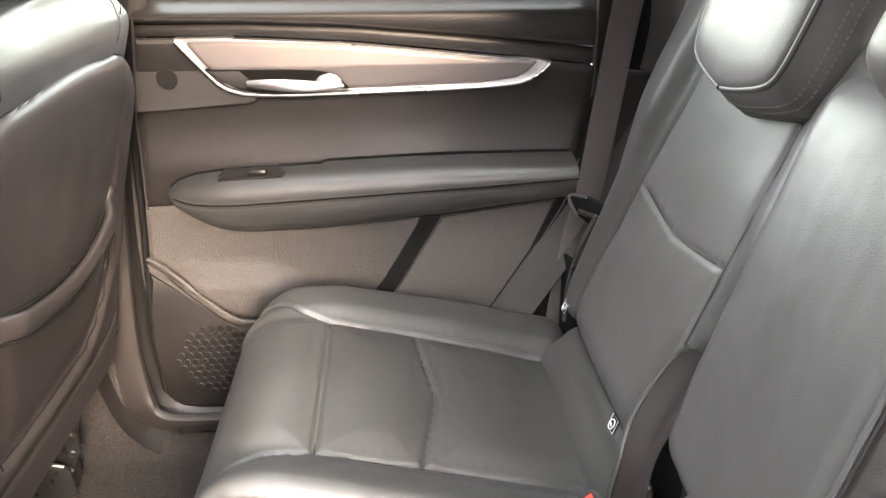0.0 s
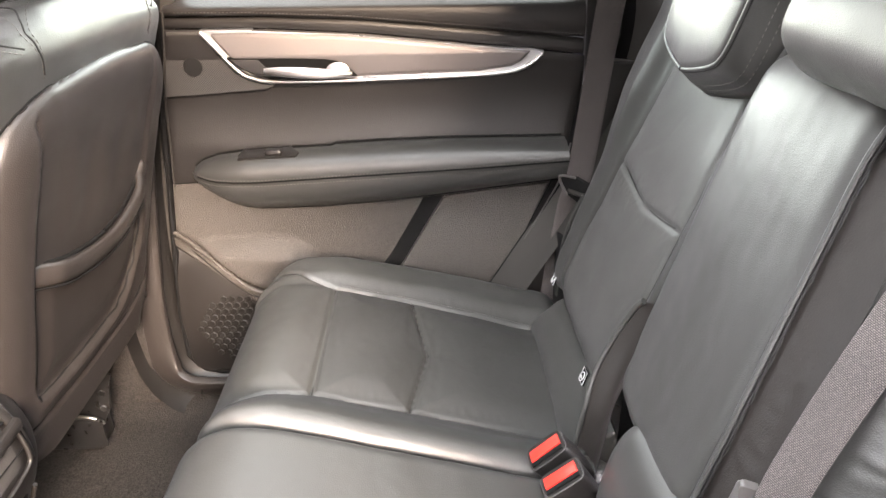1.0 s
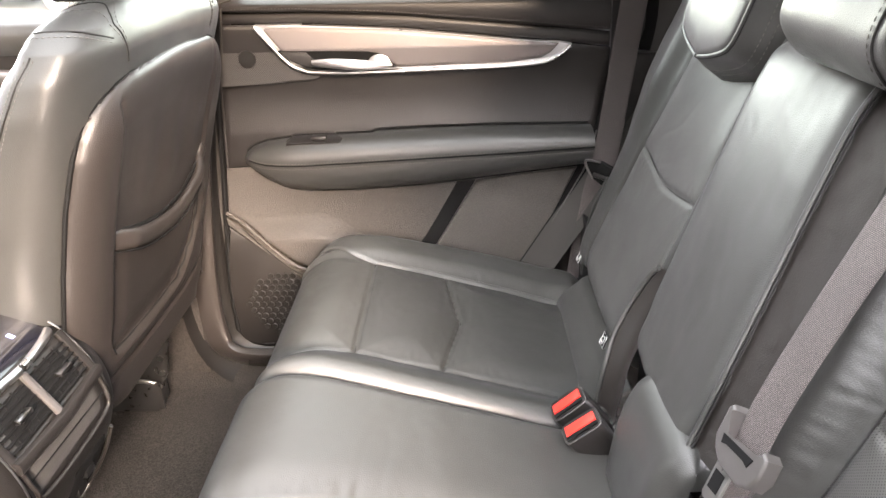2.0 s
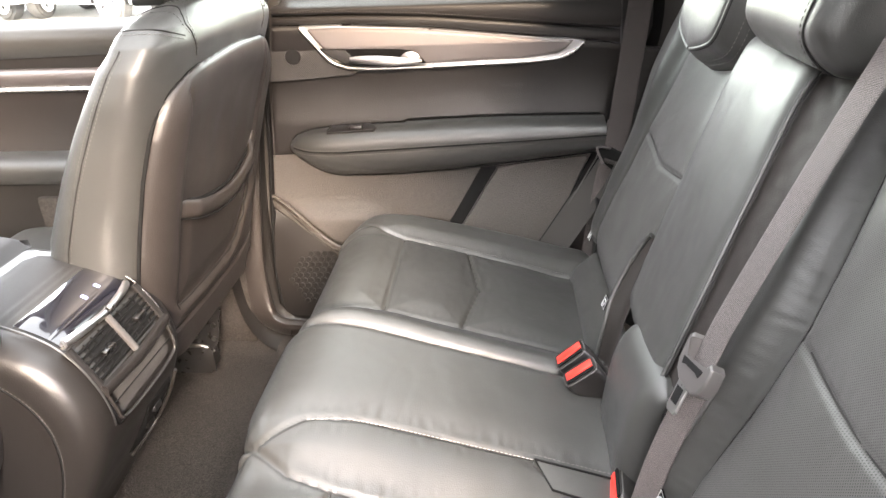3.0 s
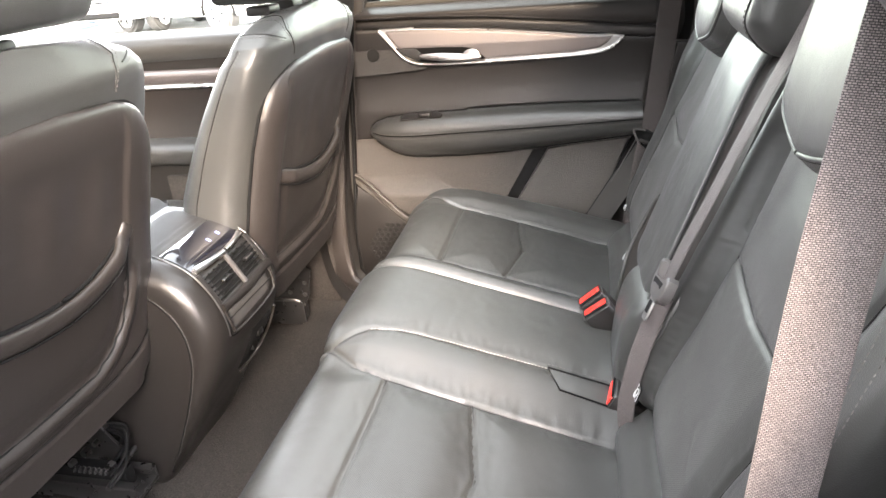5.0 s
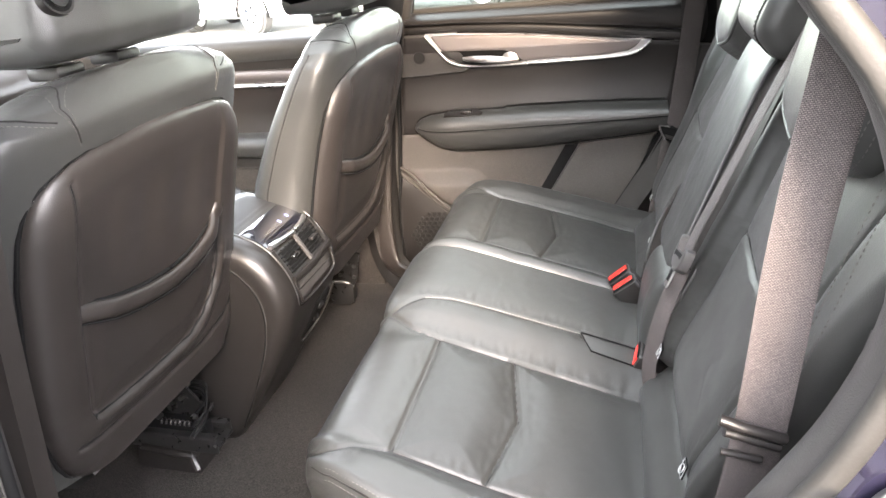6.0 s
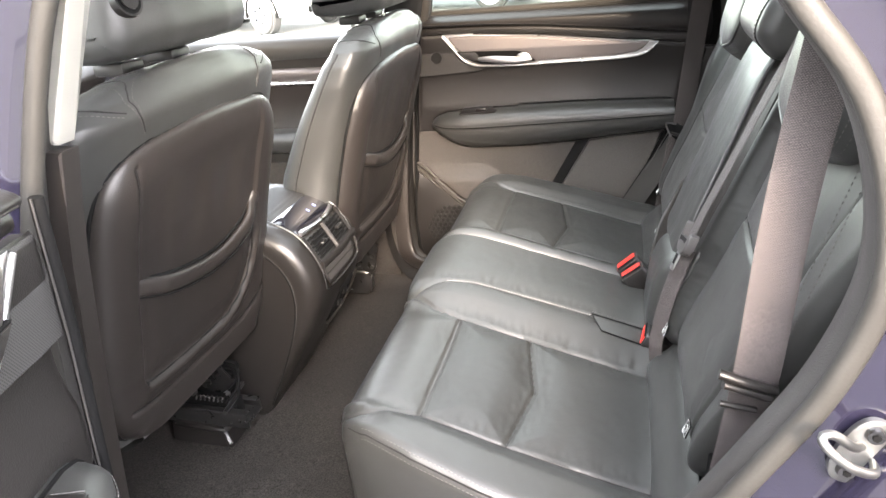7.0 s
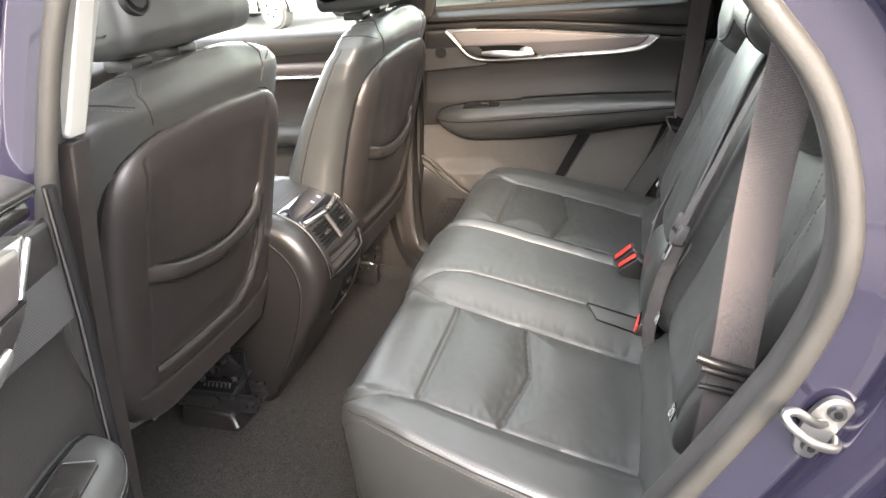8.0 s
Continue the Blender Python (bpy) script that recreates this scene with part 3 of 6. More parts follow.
def rear_door(name):
    stitch_y = lambda x: (x, 0.7085, GROOVE_A(x) + 0.010)
    d = thing(name, "black rear car door, inner side, with bronze inlay and padded armrest", "car door", kind="structure")
    band("top_roll", GROOVE_A, lambda x: 1.192, lambda x, z: 0.734 - 0.024 * max(0.0, math.sin(math.pi * min(1, max(0, (z - GROOVE_A(x)) / (1.192 - GROOVE_A(x)))) ** 0.8)) ** 0.45 + 0.03 * smooth01((z - 1.17) / 0.022), SOFT, d, nv=18)
    stitches("stitching", [stitch_y(x) for x in np.linspace(-0.38, 0.33, 60)], THREADDARK, d, 0.0042, 0.0022, 0.0006)
    band("groove_strip", GROOVE_B, GROOVE_A, lambda x, z: 0.722, SMOOTH, d, "recessed dark strip", nv=6)
    band("middle_panel", ARM_MID, GROOVE_B, lambda x, z: 0.708 + 0.014 * math.sin(math.pi * min(1, max(0, (z - 0.93) / 0.16))) , SOFT, d, "smooth padded leatherette panel", nv=26)
    band("lower_panel", lambda x: 0.432, ARM_MID, lower_depth, GRAIN, d, "coarse-grained plastic lower panel", nu=120, nv=60)
    slab("backing", [(-0.452, 0.727, 0.45), (0.10, 0.727, 0.45), (0.27, 0.727, 0.80), (0.325, 0.727, 1.06), (-0.416, 0.727, 1.10), (-0.448, 0.727, 0.85), (-0.464, 0.727, 0.60)], (0, -1, 0), 0.02, DARK, d, bevel=0)
    # speaker cover plate of the upper front corner
    tw = [(-0.400, 1.137), (-0.341, 1.137), (-0.319, 1.112), (-0.281, 1.066), (-0.25, 1.050), (-0.219, 1.045), (-0.228, 1.037), (-0.241, 1.033), (-0.368, 1.026), (-0.423, 1.021), (-0.416, 1.075)]
    tg = slab("tweeter_cover", [(x, 0.709, z) for x, z in tw], (0, -1, 0), 0.02, MESHGRILLE, d, "fine dark mesh cover", bevel=0.003)
    bm = bmesh.new()
    bmesh.ops.create_cone(bm, cap_ends=True, segments=40, radius1=0.0175, radius2=0.0165, depth=0.002, matrix=Matrix.Translation((-0.362, 0.7085, 1.076)) @ Euler((radians(90), 0, 0)).to_matrix().to_4x4())
    part("tweeter", bm, TRIMDARK, tg, "faint dark round tweeter")
    # inlay: chrome edge below, bronze face above
    outer = [(-0.341, 1.139), (-0.252, 1.139), (-0.249, 1.135), (-0.085, 1.128), (0.061, 1.113), (0.192, 1.100), (0.239, 1.097), (0.262, 1.093), (0.243, 1.076), (0.222, 1.066), (0.203, 1.061), (0.146, 1.056),
             (0.003, 1.052), (-0.09, 1.050), (-0.183, 1.049), (-0.230, 1.0505), (-0.252, 1.054), (-0.281, 1.068), (-0.319, 1.112)]
    ch = slab("chrome_edge", [(x, 0.706, z) for x, z in outer], (0, -1, 0), 0.018, CHROME, d, "bright satin chrome edge strip", bevel=0.002)
    inner = [(-0.322, 1.1335), (-0.255, 1.1345), (-0.085, 1.1275), (0.061, 1.1125), (0.192, 1.0995), (0.236, 1.0965), (0.222, 1.080), (0.204, 1.0695), (0.146, 1.0615), (0.003, 1.0575),
             (-0.09, 1.0555), (-0.183, 1.0545), (-0.226, 1.0560), (-0.247, 1.0600), (-0.272, 1.072), (-0.305, 1.109), (-0.317, 1.124)]
    up_edge = curve1([(-0.322, 1.1335), (-0.255, 1.1345), (-0.085, 1.1275), (0.061, 1.1125), (0.192, 1.0995), (0.236, 1.0965)])
    low_edge = curve1([(-0.322, 1.131), (-0.317, 1.124), (-0.305, 1.109), (-0.272, 1.072), (-0.247, 1.0600), (-0.226, 1.0560), (-0.183, 1.0545), (-0.09, 1.0555), (0.003, 1.0575), (0.146, 1.0615), (0.204, 1.0695), (0.222, 1.080), (0.236, 1.0955)])
    band("inlay", low_edge, up_edge, lambda x, z: 0.7045 - 0.0075 * max(0.0, 1 - abs(z - 1.094) / 0.045) ** 0.9, BRONZE, d, "brushed bronze-tinted metal inlay, ridged along its length", nu=120, nv=26, x0=-0.322, x1=0.236, lip=0.002)
    tube("chrome_line", [(x, 0.7025, z) for x, z in spline([(0.258, 1.091), (0.240, 1.0745), (0.221, 1.0655), (0.203, 1.0605), (0.146, 1.0555), (0.003, 1.0515), (-0.09, 1.0495), (-0.183, 1.0485), (-0.229, 1.0500), (-0.251, 1.0535), (-0.280, 1.0675), (-0.318, 1.1115), (-0.338, 1.136)], 80)], 0.0036, 0.0034, CHROME, ch, "bright chrome line", up=(0, -1, 0), n=10)
    rec = [(-0.297, 1.0925), (-0.18, 1.0905), (-0.125, 1.0885), (-0.105, 1.0850), (-0.090, 1.077), (-0.079, 1.066), (-0.072, 1.0585), (-0.128, 1.0558), (-0.19, 1.0553), (-0.226, 1.0572), (-0.247, 1.0612), (-0.272, 1.0730)]
    slab("handle_recess", [(x, 0.6945, z) for x, z in rec], (0, -1, 0), 0.012, DARK, d, "dark finger recess", bevel=0.0)
    slab("recess_plate", [(-0.293, 0.6925, 1.0905), (-0.243, 0.6925, 1.0895), (-0.212, 0.6925, 1.0580), (-0.247, 0.6925, 1.0625), (-0.270, 0.6925, 1.0745)], (0, -1, 0), 0.008, SMOOTH, d, "charcoal plate beside the handle", bevel=0.001)
    hp = spline([(-0.232, 0.686, 1.0715), (-0.19, 0.678, 1.0705), (-0.14, 0.679, 1.067), (-0.10, 0.686, 1.064), (-0.080, 0.692, 1.064)], 26)
    rings = []
    for k, p in enumerate(hp):
        t = k / 25
        w = 0.0015 + 0.0085 * math.sin(math.pi * min(1, 0.06 + t * 0.92)) ** 0.6
        rings.append([(p[0], p[1] + 0.004 * math.sin(a), p[2] + w * math.cos(a)) for a in np.linspace(0, 2 * math.pi, 12, endpoint=False)])
    loft("door_handle", rings, CHROME, d, "polished chrome pull handle")
    knob = [[(-0.104 + 0.022 * math.cos(a) * r, 0.690 - 0.006 * (1 - r * r), 1.066 + 0.018 * math.sin(a) * r) for a in np.linspace(0, math.pi, 12)] for r in (1.0, 0.8, 0.5, 0.1)]
    loft("lock_lever", knob, CHROME, d, "half-round chrome lock lever", caps=False, wrap=False)
    # armrest
    rings = []
    for x in list(np.linspace(-0.391, -0.36, 9)) + list(np.linspace(-0.35, 0.308, 60)):
        k = min(1.0, math.sqrt(max(0.0, 1 - ((-0.28 - x) / 0.112) ** 2))) if x < -0.28 else 1.0
        k = max(k, 0.12)
        zt, zb, zs = ARM_TOP(x), ARM_BOT(x), ARM_SEAM(x)
        reach = 0.058 * k
        sec = [(0.715, zt + 0.000), (0.700, zt), (0.705 - reach * 0.35, zt - 0.001), (0.705 - reach * 0.78, zt - 0.008), (0.705 - reach * 0.97, lerp(zs, zt, 0.45)), (0.705 - reach, zs + 0.003), (0.705 - reach * 0.96, zs - 0.001),
               (0.705 - reach * 0.98, zs - 0.006), (0.705 - reach * 0.82, lerp(zb, zs, 0.45)), (0.705 - reach * 0.45, zb + 0.008), (0.702, zb), (0.715, zb)]
        rings.append([(x, yy, zz) for yy, zz in sec])
    arm = loft("armrest", rings, LEATHER, d, "padded leather armrest with grey stitching", sharp=80)
    line = [((rr[5][0]), rr[5][1] - 0.001, rr[5][2] + 0.004) for rr in rings[4:]]
    stitches("stitching", line, THREADDARK, arm, 0.0042, 0.0022, 0.0009, (0, 0, 0))
    stitches("stitching", [(a, b, c - 0.011) for a, b, c in line], THREADDARK, arm, 0.0042, 0.0018, 0.0006, (0, 0.0003, 0))
    sp = slab("switch_plate", [(-0.295, 0.662, 0.921), (-0.288, 0.692, 0.929), (-0.20, 0.692, 0.933), (-0.185, 0.672, 0.929), (-0.19, 0.660, 0.925)], (0, -0.35, 1), 0.006, SMOOTH, d, "charcoal window switch plate", bevel=0.002)
    box("switch", -0.245, -0.215, 0.662, 0.682, 0.925, 0.934, SMOOTH, sp, "black window lift switch", 0.003)
    tube("switch_rim", [(-0.293, 0.664, 0.925), (-0.284, 0.69, 0.9315), (-0.24, 0.691, 0.9335), (-0.20, 0.690, 0.9345)], 0.0012, 0.0012, SMOOTH, sp)
    tube("seam", [(a_, b_ - 0.0002, c_ - 0.0035) for a_, b_, c_ in line], 0.0014, 0.0014, DARK, arm, n=6)
    tube("gap_line", [(x, 0.7005, ARM_TOP(x) + (0.006 if x > -0.12 else 0.001)) for x in np.linspace(-0.385, 0.30, 60)], 0.0022, 0.0022, DARK, arm, "dark gap above the armrest", n=6)
    tube("gap_line", [(x, 0.7000, ARM_BOT(x) - 0.001) for x in np.linspace(-0.375, 0.30, 60)], 0.0022, 0.0022, DARK, arm, n=6)
    # speaker cover and pocket rim
    sc = [(-0.447, 0.731), (-0.388, 0.682), (-0.333, 0.634), (-0.286, 0.589), (-0.22, 0.53), (-0.19, 0.50), (-0.19, 0.438), (-0.43, 0.436), (-0.455, 0.445), (-0.464, 0.470), (-0.466, 0.579), (-0.458, 0.66)]
    cover = slab("speaker_cover", [(x, 0.690, z) for x, z in sc], (0, -1, 0), 0.03, SMOOTH, d, "smooth charcoal speaker cover", bevel=0.004)
    bm = bmesh.new()
    q = 0.0092
    for a in range(-9, 10):
        for b in range(-9, 10):
            hx, hz = -0.348 + q * 1.80 * (a + 0.5 * (b % 2)), 0.541 + q * 1.56 * b
            if ((hx + 0.348) / 0.083) ** 2 + ((hz - 0.541) / 0.080) ** 2 < 1:
                vs = [bm.verts.new((hx + q * 0.86 * math.sin(k * math.pi / 3), 0.6893, hz + q * 0.86 * math.cos(k * math.pi / 3))) for k in range(6)]
                lw = [bm.verts.new((hx + q * 0.7 * math.sin(k * math.pi / 3), 0.6875, hz + q * 0.7 * math.cos(k * math.pi / 3))) for k in range(6)]
                bm.faces.new(lw)
                for k in range(6):
                    bm.faces.new((vs[k], lw[k], lw[(k + 1) % 6], vs[(k + 1) % 6]))
    part("speaker_grille", bm, TRIMDARK, cover, "round grille of dark hexagonal cells")
    rim = spline([(-0.450, 0.700, 0.760), (-0.419, 0.694, 0.741), (-0.375, 0.682, 0.702), (-0.345, 0.677, 0.674), (-0.311, 0.675, 0.645), (-0.285, 0.676, 0.634), (-0.24, 0.680, 0.634), (-0.19, 0.686, 0.655)], 40)
    tube("pocket_rim", rim, 0.0042, 0.005, GRAIN, d, "raised rim of the door pocket")
    tube("pocket_line", [(x - 0.006, y - 0.0012, z - 0.011) for x, y, z in rim[:28]], 0.0013, 0.0013, DARK, d, n=6)
    slab("pocket_skirt", [(-0.450, 0.694, 0.752), (-0.375, 0.686, 0.694), (-0.311, 0.684, 0.638), (-0.24, 0.684, 0.628), (-0.2, 0.684, 0.53), (-0.286, 0.684, 0.592), (-0.388, 0.686, 0.686), (-0.450, 0.694, 0.735)], (0, -1, 0), 0.02, GRAIN, d, bevel=0.001)
    # raised rear plate and the slanted slot before it
    slab("slot", [(0.040, 0.6995, 0.822), (0.078, 0.6995, 0.826), (0.0, 0.6995, 0.692), (-0.06, 0.6995, 0.60), (-0.10, 0.6995, 0.60), (-0.030, 0.6995, 0.696)], (0, -1, 0), 0.02, DARK, d, "dark slanted slot", bevel=0)
    slab("rear_plate", [(0.078, 0.692, 0.826), (0.15, 0.692, 0.836), (0.285, 0.692, 0.853), (0.232, 0.692, 0.735), (0.168, 0.692, 0.614), (0.10, 0.692, 0.52), (-0.11, 0.692, 0.52), (-0.052, 0.692, 0.60)], (0, -1, 0), 0.02, GRAIN, d, "grained plastic plate with a raised edge", bevel=0.006, seg=3)
    zz = np.linspace(1.17, 0.47, 40)
    run = [(XF(z) - 0.003, 0.703, z) for z in zz] + [(-0.455, 0.703, 0.448), (-0.44, 0.703, 0.434), (-0.41, 0.703, 0.428), (-0.30, 0.703, 0.427), (-0.10, 0.703, 0.427)]
    tube("edge_seal", run, 0.0062, 0.007, DARK, d, "black rubber edge seal", up=(0, 1, 0), n=10)
    # thin bead stands for the highlight along front edge and bottom strip
    tube("edge_bead", [(x + 0.009, y + 0.001, z + (0.008 if z < 0.44 else 0.0)) for x, y, z in run], 0.0014, 0.0014, SEALDARK, d, "pale edge line, a highlight put into the colour", up=(0, 1, 0), n=6)
    tube("edge_seal", [(XR(z) + 0.004, 0.694, z) for z in np.linspace(0.50, 1.18, 40)], 0.0105, 0.008, DARK, d, "black rubber edge seal", up=(0, 1, 0), n=10)
    # paler bead paints the highlight on the lower rear edge
    tube("edge_bead", [(XR(z) - 0.003, 0.686, z) for z in np.linspace(0.52, 0.93, 30)], 0.0015, 0.0015, PALEGREY, d, "pale edge line, a highlight put into the colour", up=(0, 1, 0), n=6)
    # painted shell behind, window frame and glass
    slab("outer_skin", [(-0.47, 0.90, 0.34), (0.02, 0.90, 0.34), (0.33, 0.90, 0.83), (0.40, 0.89, 1.16), (-0.45, 0.89, 1.14)], (0, 1, 0), 0.02, PAINT, d, "dark violet painted outer skin")
    slab("inner_shell", [(-0.455, 0.76, 0.44), (0.0, 0.76, 0.44), (0.28, 0.76, 0.84), (0.345, 0.76, 1.17), (-0.42, 0.76, 1.17)], (0, -1, 0), 0.03, PAINT, d, bevel=0.004)
    tube("belt_moulding", [(-0.42, 0.765, 1.19), (0.0, 0.765, 1.194), (0.35, 0.762, 1.198)], 0.012, 0.008, RUBBER, d, "grey rubber belt seal", n=10)
    fr = [(-0.405, 0.765, 1.18), (-0.36, 0.735, 1.36), (-0.28, 0.70, 1.49), (-0.12, 0.69, 1.525), (0.05, 0.69, 1.51), (0.2, 0.71, 1.44), (0.30, 0.735, 1.32), (0.35, 0.76, 1.20)]
    tube("window_frame", spline(fr, 50), 0.022, 0.016, SMOOTH, d, "charcoal window frame trim")
    gl = obj("window_pane", [(-0.40, 0.775, 1.17), (0.345, 0.775, 1.17), (0.29, 0.742, 1.32), (0.19, 0.716, 1.44), (0.05, 0.70, 1.515), (-0.12, 0.70, 1.525), (-0.28, 0.71, 1.49), (-0.36, 0.742, 1.36)], [tuple(range(8))], PRIVACY, d, "lightly tinted side window glass")
    gl.visible_shadow = False
    return d


MESHGRILLE = dots(material("mesh_cover", (0.034, 0.0325, 0.031), 0.6, vary=0.08, blotch=6), 0.0042, ("X", "Z"), size=0.3)
door_right = rear_door("door_1")
# the same door on the near side stands wide open on its hinges
swing = Matrix.Translation((-0.412, -0.935, 0.050)) @ Matrix.Rotation(0.1733, 4, (-0.1273, 0.0483, 0.1072)) @ Matrix.Rotation(radians(-73), 4, "Z") @ Matrix.Translation((0.424, 0.709, 0))
door_left = copy_thing(door_right, swing @ Matrix.Diagonal((1, -1, 1, 1)))
door_left.name = "door_2"
for o in list(door_left.children_recursive):
    if o.name.startswith("tweeter.") or o.name == "tweeter":
        bpy.data.objects.remove(o)
door_left["label"] = "rear car door standing wide open, mesh tweeter cover and armrest inside"


def front_door(name, s):
    d = thing(name, "black front car door trim with bronze inlay and armrest", "car door", kind="structure")
    Y = lambda y: s * y
    def strip(nm, zs, mat, label="", x0=-1.75, x1=-0.50):
        vs = []
        for i in range(40):
            x = lerp(x0, x1, i / 39)
            for y, z in zs(x):
                vs.append((x, Y(y), z))
        return obj(nm, vs, grid_faces(40, len(zs(0))), mat, d, label, sharp=70)
    # LEATHER instead of SOFT: the roll's reflection is put into a lighter colour
    strip("top_roll", lambda x: [(0.732, 1.085 + 0.02 * (x + 1)), (0.716, 1.10 + 0.02 * (x + 1)), (0.712, 1.125), (0.722, 1.145), (0.745, 1.157), (0.79, 1.16)], LEATHER)
    strip("groove_strip", lambda x: [(0.735, 1.062), (0.735, 1.088 + 0.02 * (x + 1))], SMOOTH)
    strip("inlay", lambda x: [(0.722, 1.024), (0.712, 1.03), (0.712, 1.058), (0.722, 1.064)], BRONZE, "brushed bronze-tinted inlay", -1.45, -0.62)
    strip("chrome_edge", lambda x: [(0.720, 1.012), (0.708, 1.016), (0.708, 1.022), (0.720, 1.027)], CHROME, "satin chrome edge", -1.47, -0.60)
    strip("middle_panel", lambda x: [(0.720, 1.014), (0.732, 0.97), (0.735, 0.92), (0.722, 0.868)], VINYL)
    strip("armrest", lambda x: [(0.722, 0.872), (0.68, 0.872), (0.655, 0.862), (0.650, 0.84), (0.66, 0.81), (0.70, 0.796), (0.72, 0.796)], LEATHER, "padded leather armrest", -1.5, -0.58)
    strip("lower_panel", lambda x: [(0.712, 0.80), (0.70, 0.70), (0.705, 0.6), (0.71, 0.45), (0.72, 0.40)], TRIMDARK)
    g = obj("window_pane", [(-1.72, Y(0.775), 1.15), (-0.52, Y(0.775), 1.15), (-0.42, Y(0.70), 1.47), (-1.2, Y(0.66), 1.5)], [(0, 1, 2, 3)], GLASS, d, "lightly tinted side window glass")
    g.visible_shadow = False
    return d


front_door("door_3", 1)
front_door("door_4", -1)


# ---- rear seat ----
def back_x(z):
    return 0.263 + 0.448 * (z - 0.74)


CUSHION = [(0.275, 0.630), (0.20, 0.653), (0.12, 0.677), (0.04, 0.700), (-0.04, 0.723), (-0.11, 0.743), (-0.17, 0.753), (-0.21, 0.744), (-0.238, 0.715), (-0.244, 0.67), (-0.236, 0.58), (-0.222, 0.48),
           (-0.20, 0.44), (-0.10, 0.43), (0.05, 0.43), (0.2, 0.43), (0.27, 0.45), (0.288, 0.55)]
CHEVRON = [(0.018, 0.205), (0.044, 0.350), (0.018, 0.503)]
SEAMS = [[(-0.112, 0.203), (-0.112, 0.503)], CHEVRON, [(-0.25, 0.13), (-0.205, 0.165), (-0.165, 0.192), (-0.11, 0.203), (0.02, 0.207), (0.28, 0.212)],
         [(-0.25, 0.62), (-0.20, 0.578), (-0.155, 0.530), (-0.11, 0.505), (0.02, 0.503), (0.28, 0.497)]]
MID_SEAM = [(-0.25, -0.165), (-0.205, -0.15), (-0.155, -0.120), (-0.09, -0.107), (0.05, -0.103), (0.28, -0.10)]


def wrinkle(a, b, seed):
    """Thin soft folds, as worn leather has them: 0 on most of the skin, up to 1 along a fold."""
    return max(0.0, 1 - abs(noise.noise((a, b, seed))) * 9) ** 2


def plan_y(x, y):
    """The bench narrows towards its rounded front corners."""
    a = abs(y)
    if a < 0.42:
        return y
    edge = float(np.interp(x, [-0.25, -0.235, -0.218, -0.18, -0.10, 0.0, 0.13], [0.500, 0.515, 0.540, 0.566, 0.594, 0.613, 0.628]))
    return math.copysign(0.42 + (a - 0.42) * (edge - 0.42) / 0.208, y)


def cushion_move(p, n):
    slide = Vector((0, plan_y(p.x, p.y) - p.y, 0))
    return slide + cushion_lift(p, n)


def cushion_lift(p, n):
    if n.z < 0.05 and p.x > -0.15:
        return Vector((0, 0, 0))
    k = smooth01((n.z - 0.0) / 0.4)
    a = abs(p.y)
    lift = 0.030 * smooth01((0.215 - a) / 0.10)
    lift += 0.010 * smooth01((a - 0.50) / 0.05)
    d = min(seg_dist(p.x, a, s) for s in SEAMS)
    if p.y < 0.1:
        d = min(d, seg_dist(p.x, p.y, MID_SEAM))
    puff = 0.008 * (1 - math.exp(-(d / 0.032) ** 2)) - 0.005 * math.exp(-(d / 0.0034) ** 2)
    puff += (0.0012 if p.y < 0.1 else 0.0006) * noise.noise((p.x * 120, p.y * 45, 5.5)) * math.exp(-((d - 0.013) / 0.012) ** 2)
    folds = wrinkle(p.x * 16, p.y * 5, 3.3) * smooth01(noise.noise((p.x * 6, p.y * 6, 9.1)) * 3)
    puff -= 0.00025 * folds
    crease = 0.0009 * noise.noise((p.x * 26, p.y * 9, 3.1)) * smooth01((p.x + 0.3) / 0.2) + 0.0003 * noise.noise((p.x * 60, p.y * 50, 0))
    return Vector((n.x * (puff + crease) * k, 0, lift * max(k, 0.6 if p.x < -0.15 else 0) + n.z * (puff + crease) * k))


def cushion_slot(c):
    a = abs(c[1])
    inner = np.interp(c[0], [-0.11, 0.28], [0.205, 0.212])
    outer = np.interp(c[0], [-0.11, 0.28], [0.504, 0.497])
    return 1 if (-0.108 < c[0] < 0.30 and inner < a < outer and c[2] > 0.55) else 0


rear_seat = thing("rear_seat", "black leather rear bench, perforated chevron panels, slightly creased", "car seat")
right_cushion = pad("seat_cushion", CUSHION, 0.104, 0.628, 0.026, [LEATHER, PERF], rear_seat, n=460, step=0.0034, move=cushion_move, slot=cushion_slot)
left_cushion = pad("seat_cushion", CUSHION, -0.628, 0.101, 0.026, [LEATHER, PERF], rear_seat, n=460, step=0.0034, move=cushion_move, slot=cushion_slot)


def top_of_cushion(x, y, lift=0.0015):
    prof = curve1([(c[0], c[1]) for c in sorted(CUSHION[:8])])
    a = abs(y)
    z = prof(x) + 0.030 * smooth01((0.215 - a) / 0.10) + 0.010 * smooth01((a - 0.50) / 0.05)
    return (x, plan_y(x, y), z + lift)


# light stitching beside the raised seams
for s in (1, -1):
    for off in (0.007,):
        stitches("stitching", [top_of_cushion(x, s * (0.503 + off - 0.006 * max(0, x) / 0.28), 0.0035) for x in np.linspace(-0.10, 0.25, 30)], THREADDARK, right_cushion if s > 0 else left_cushion, 0.004, 0.002, 0.0005)
# paler thread here also carries the highlight along the raised seam
stitches("stitching", [top_of_cushion(x, y - 0.006, 0.003) for x, y in spline(MID_SEAM[2:], 40)], THREAD, left_cushion, 0.0042, 0.0014, 0.0006)
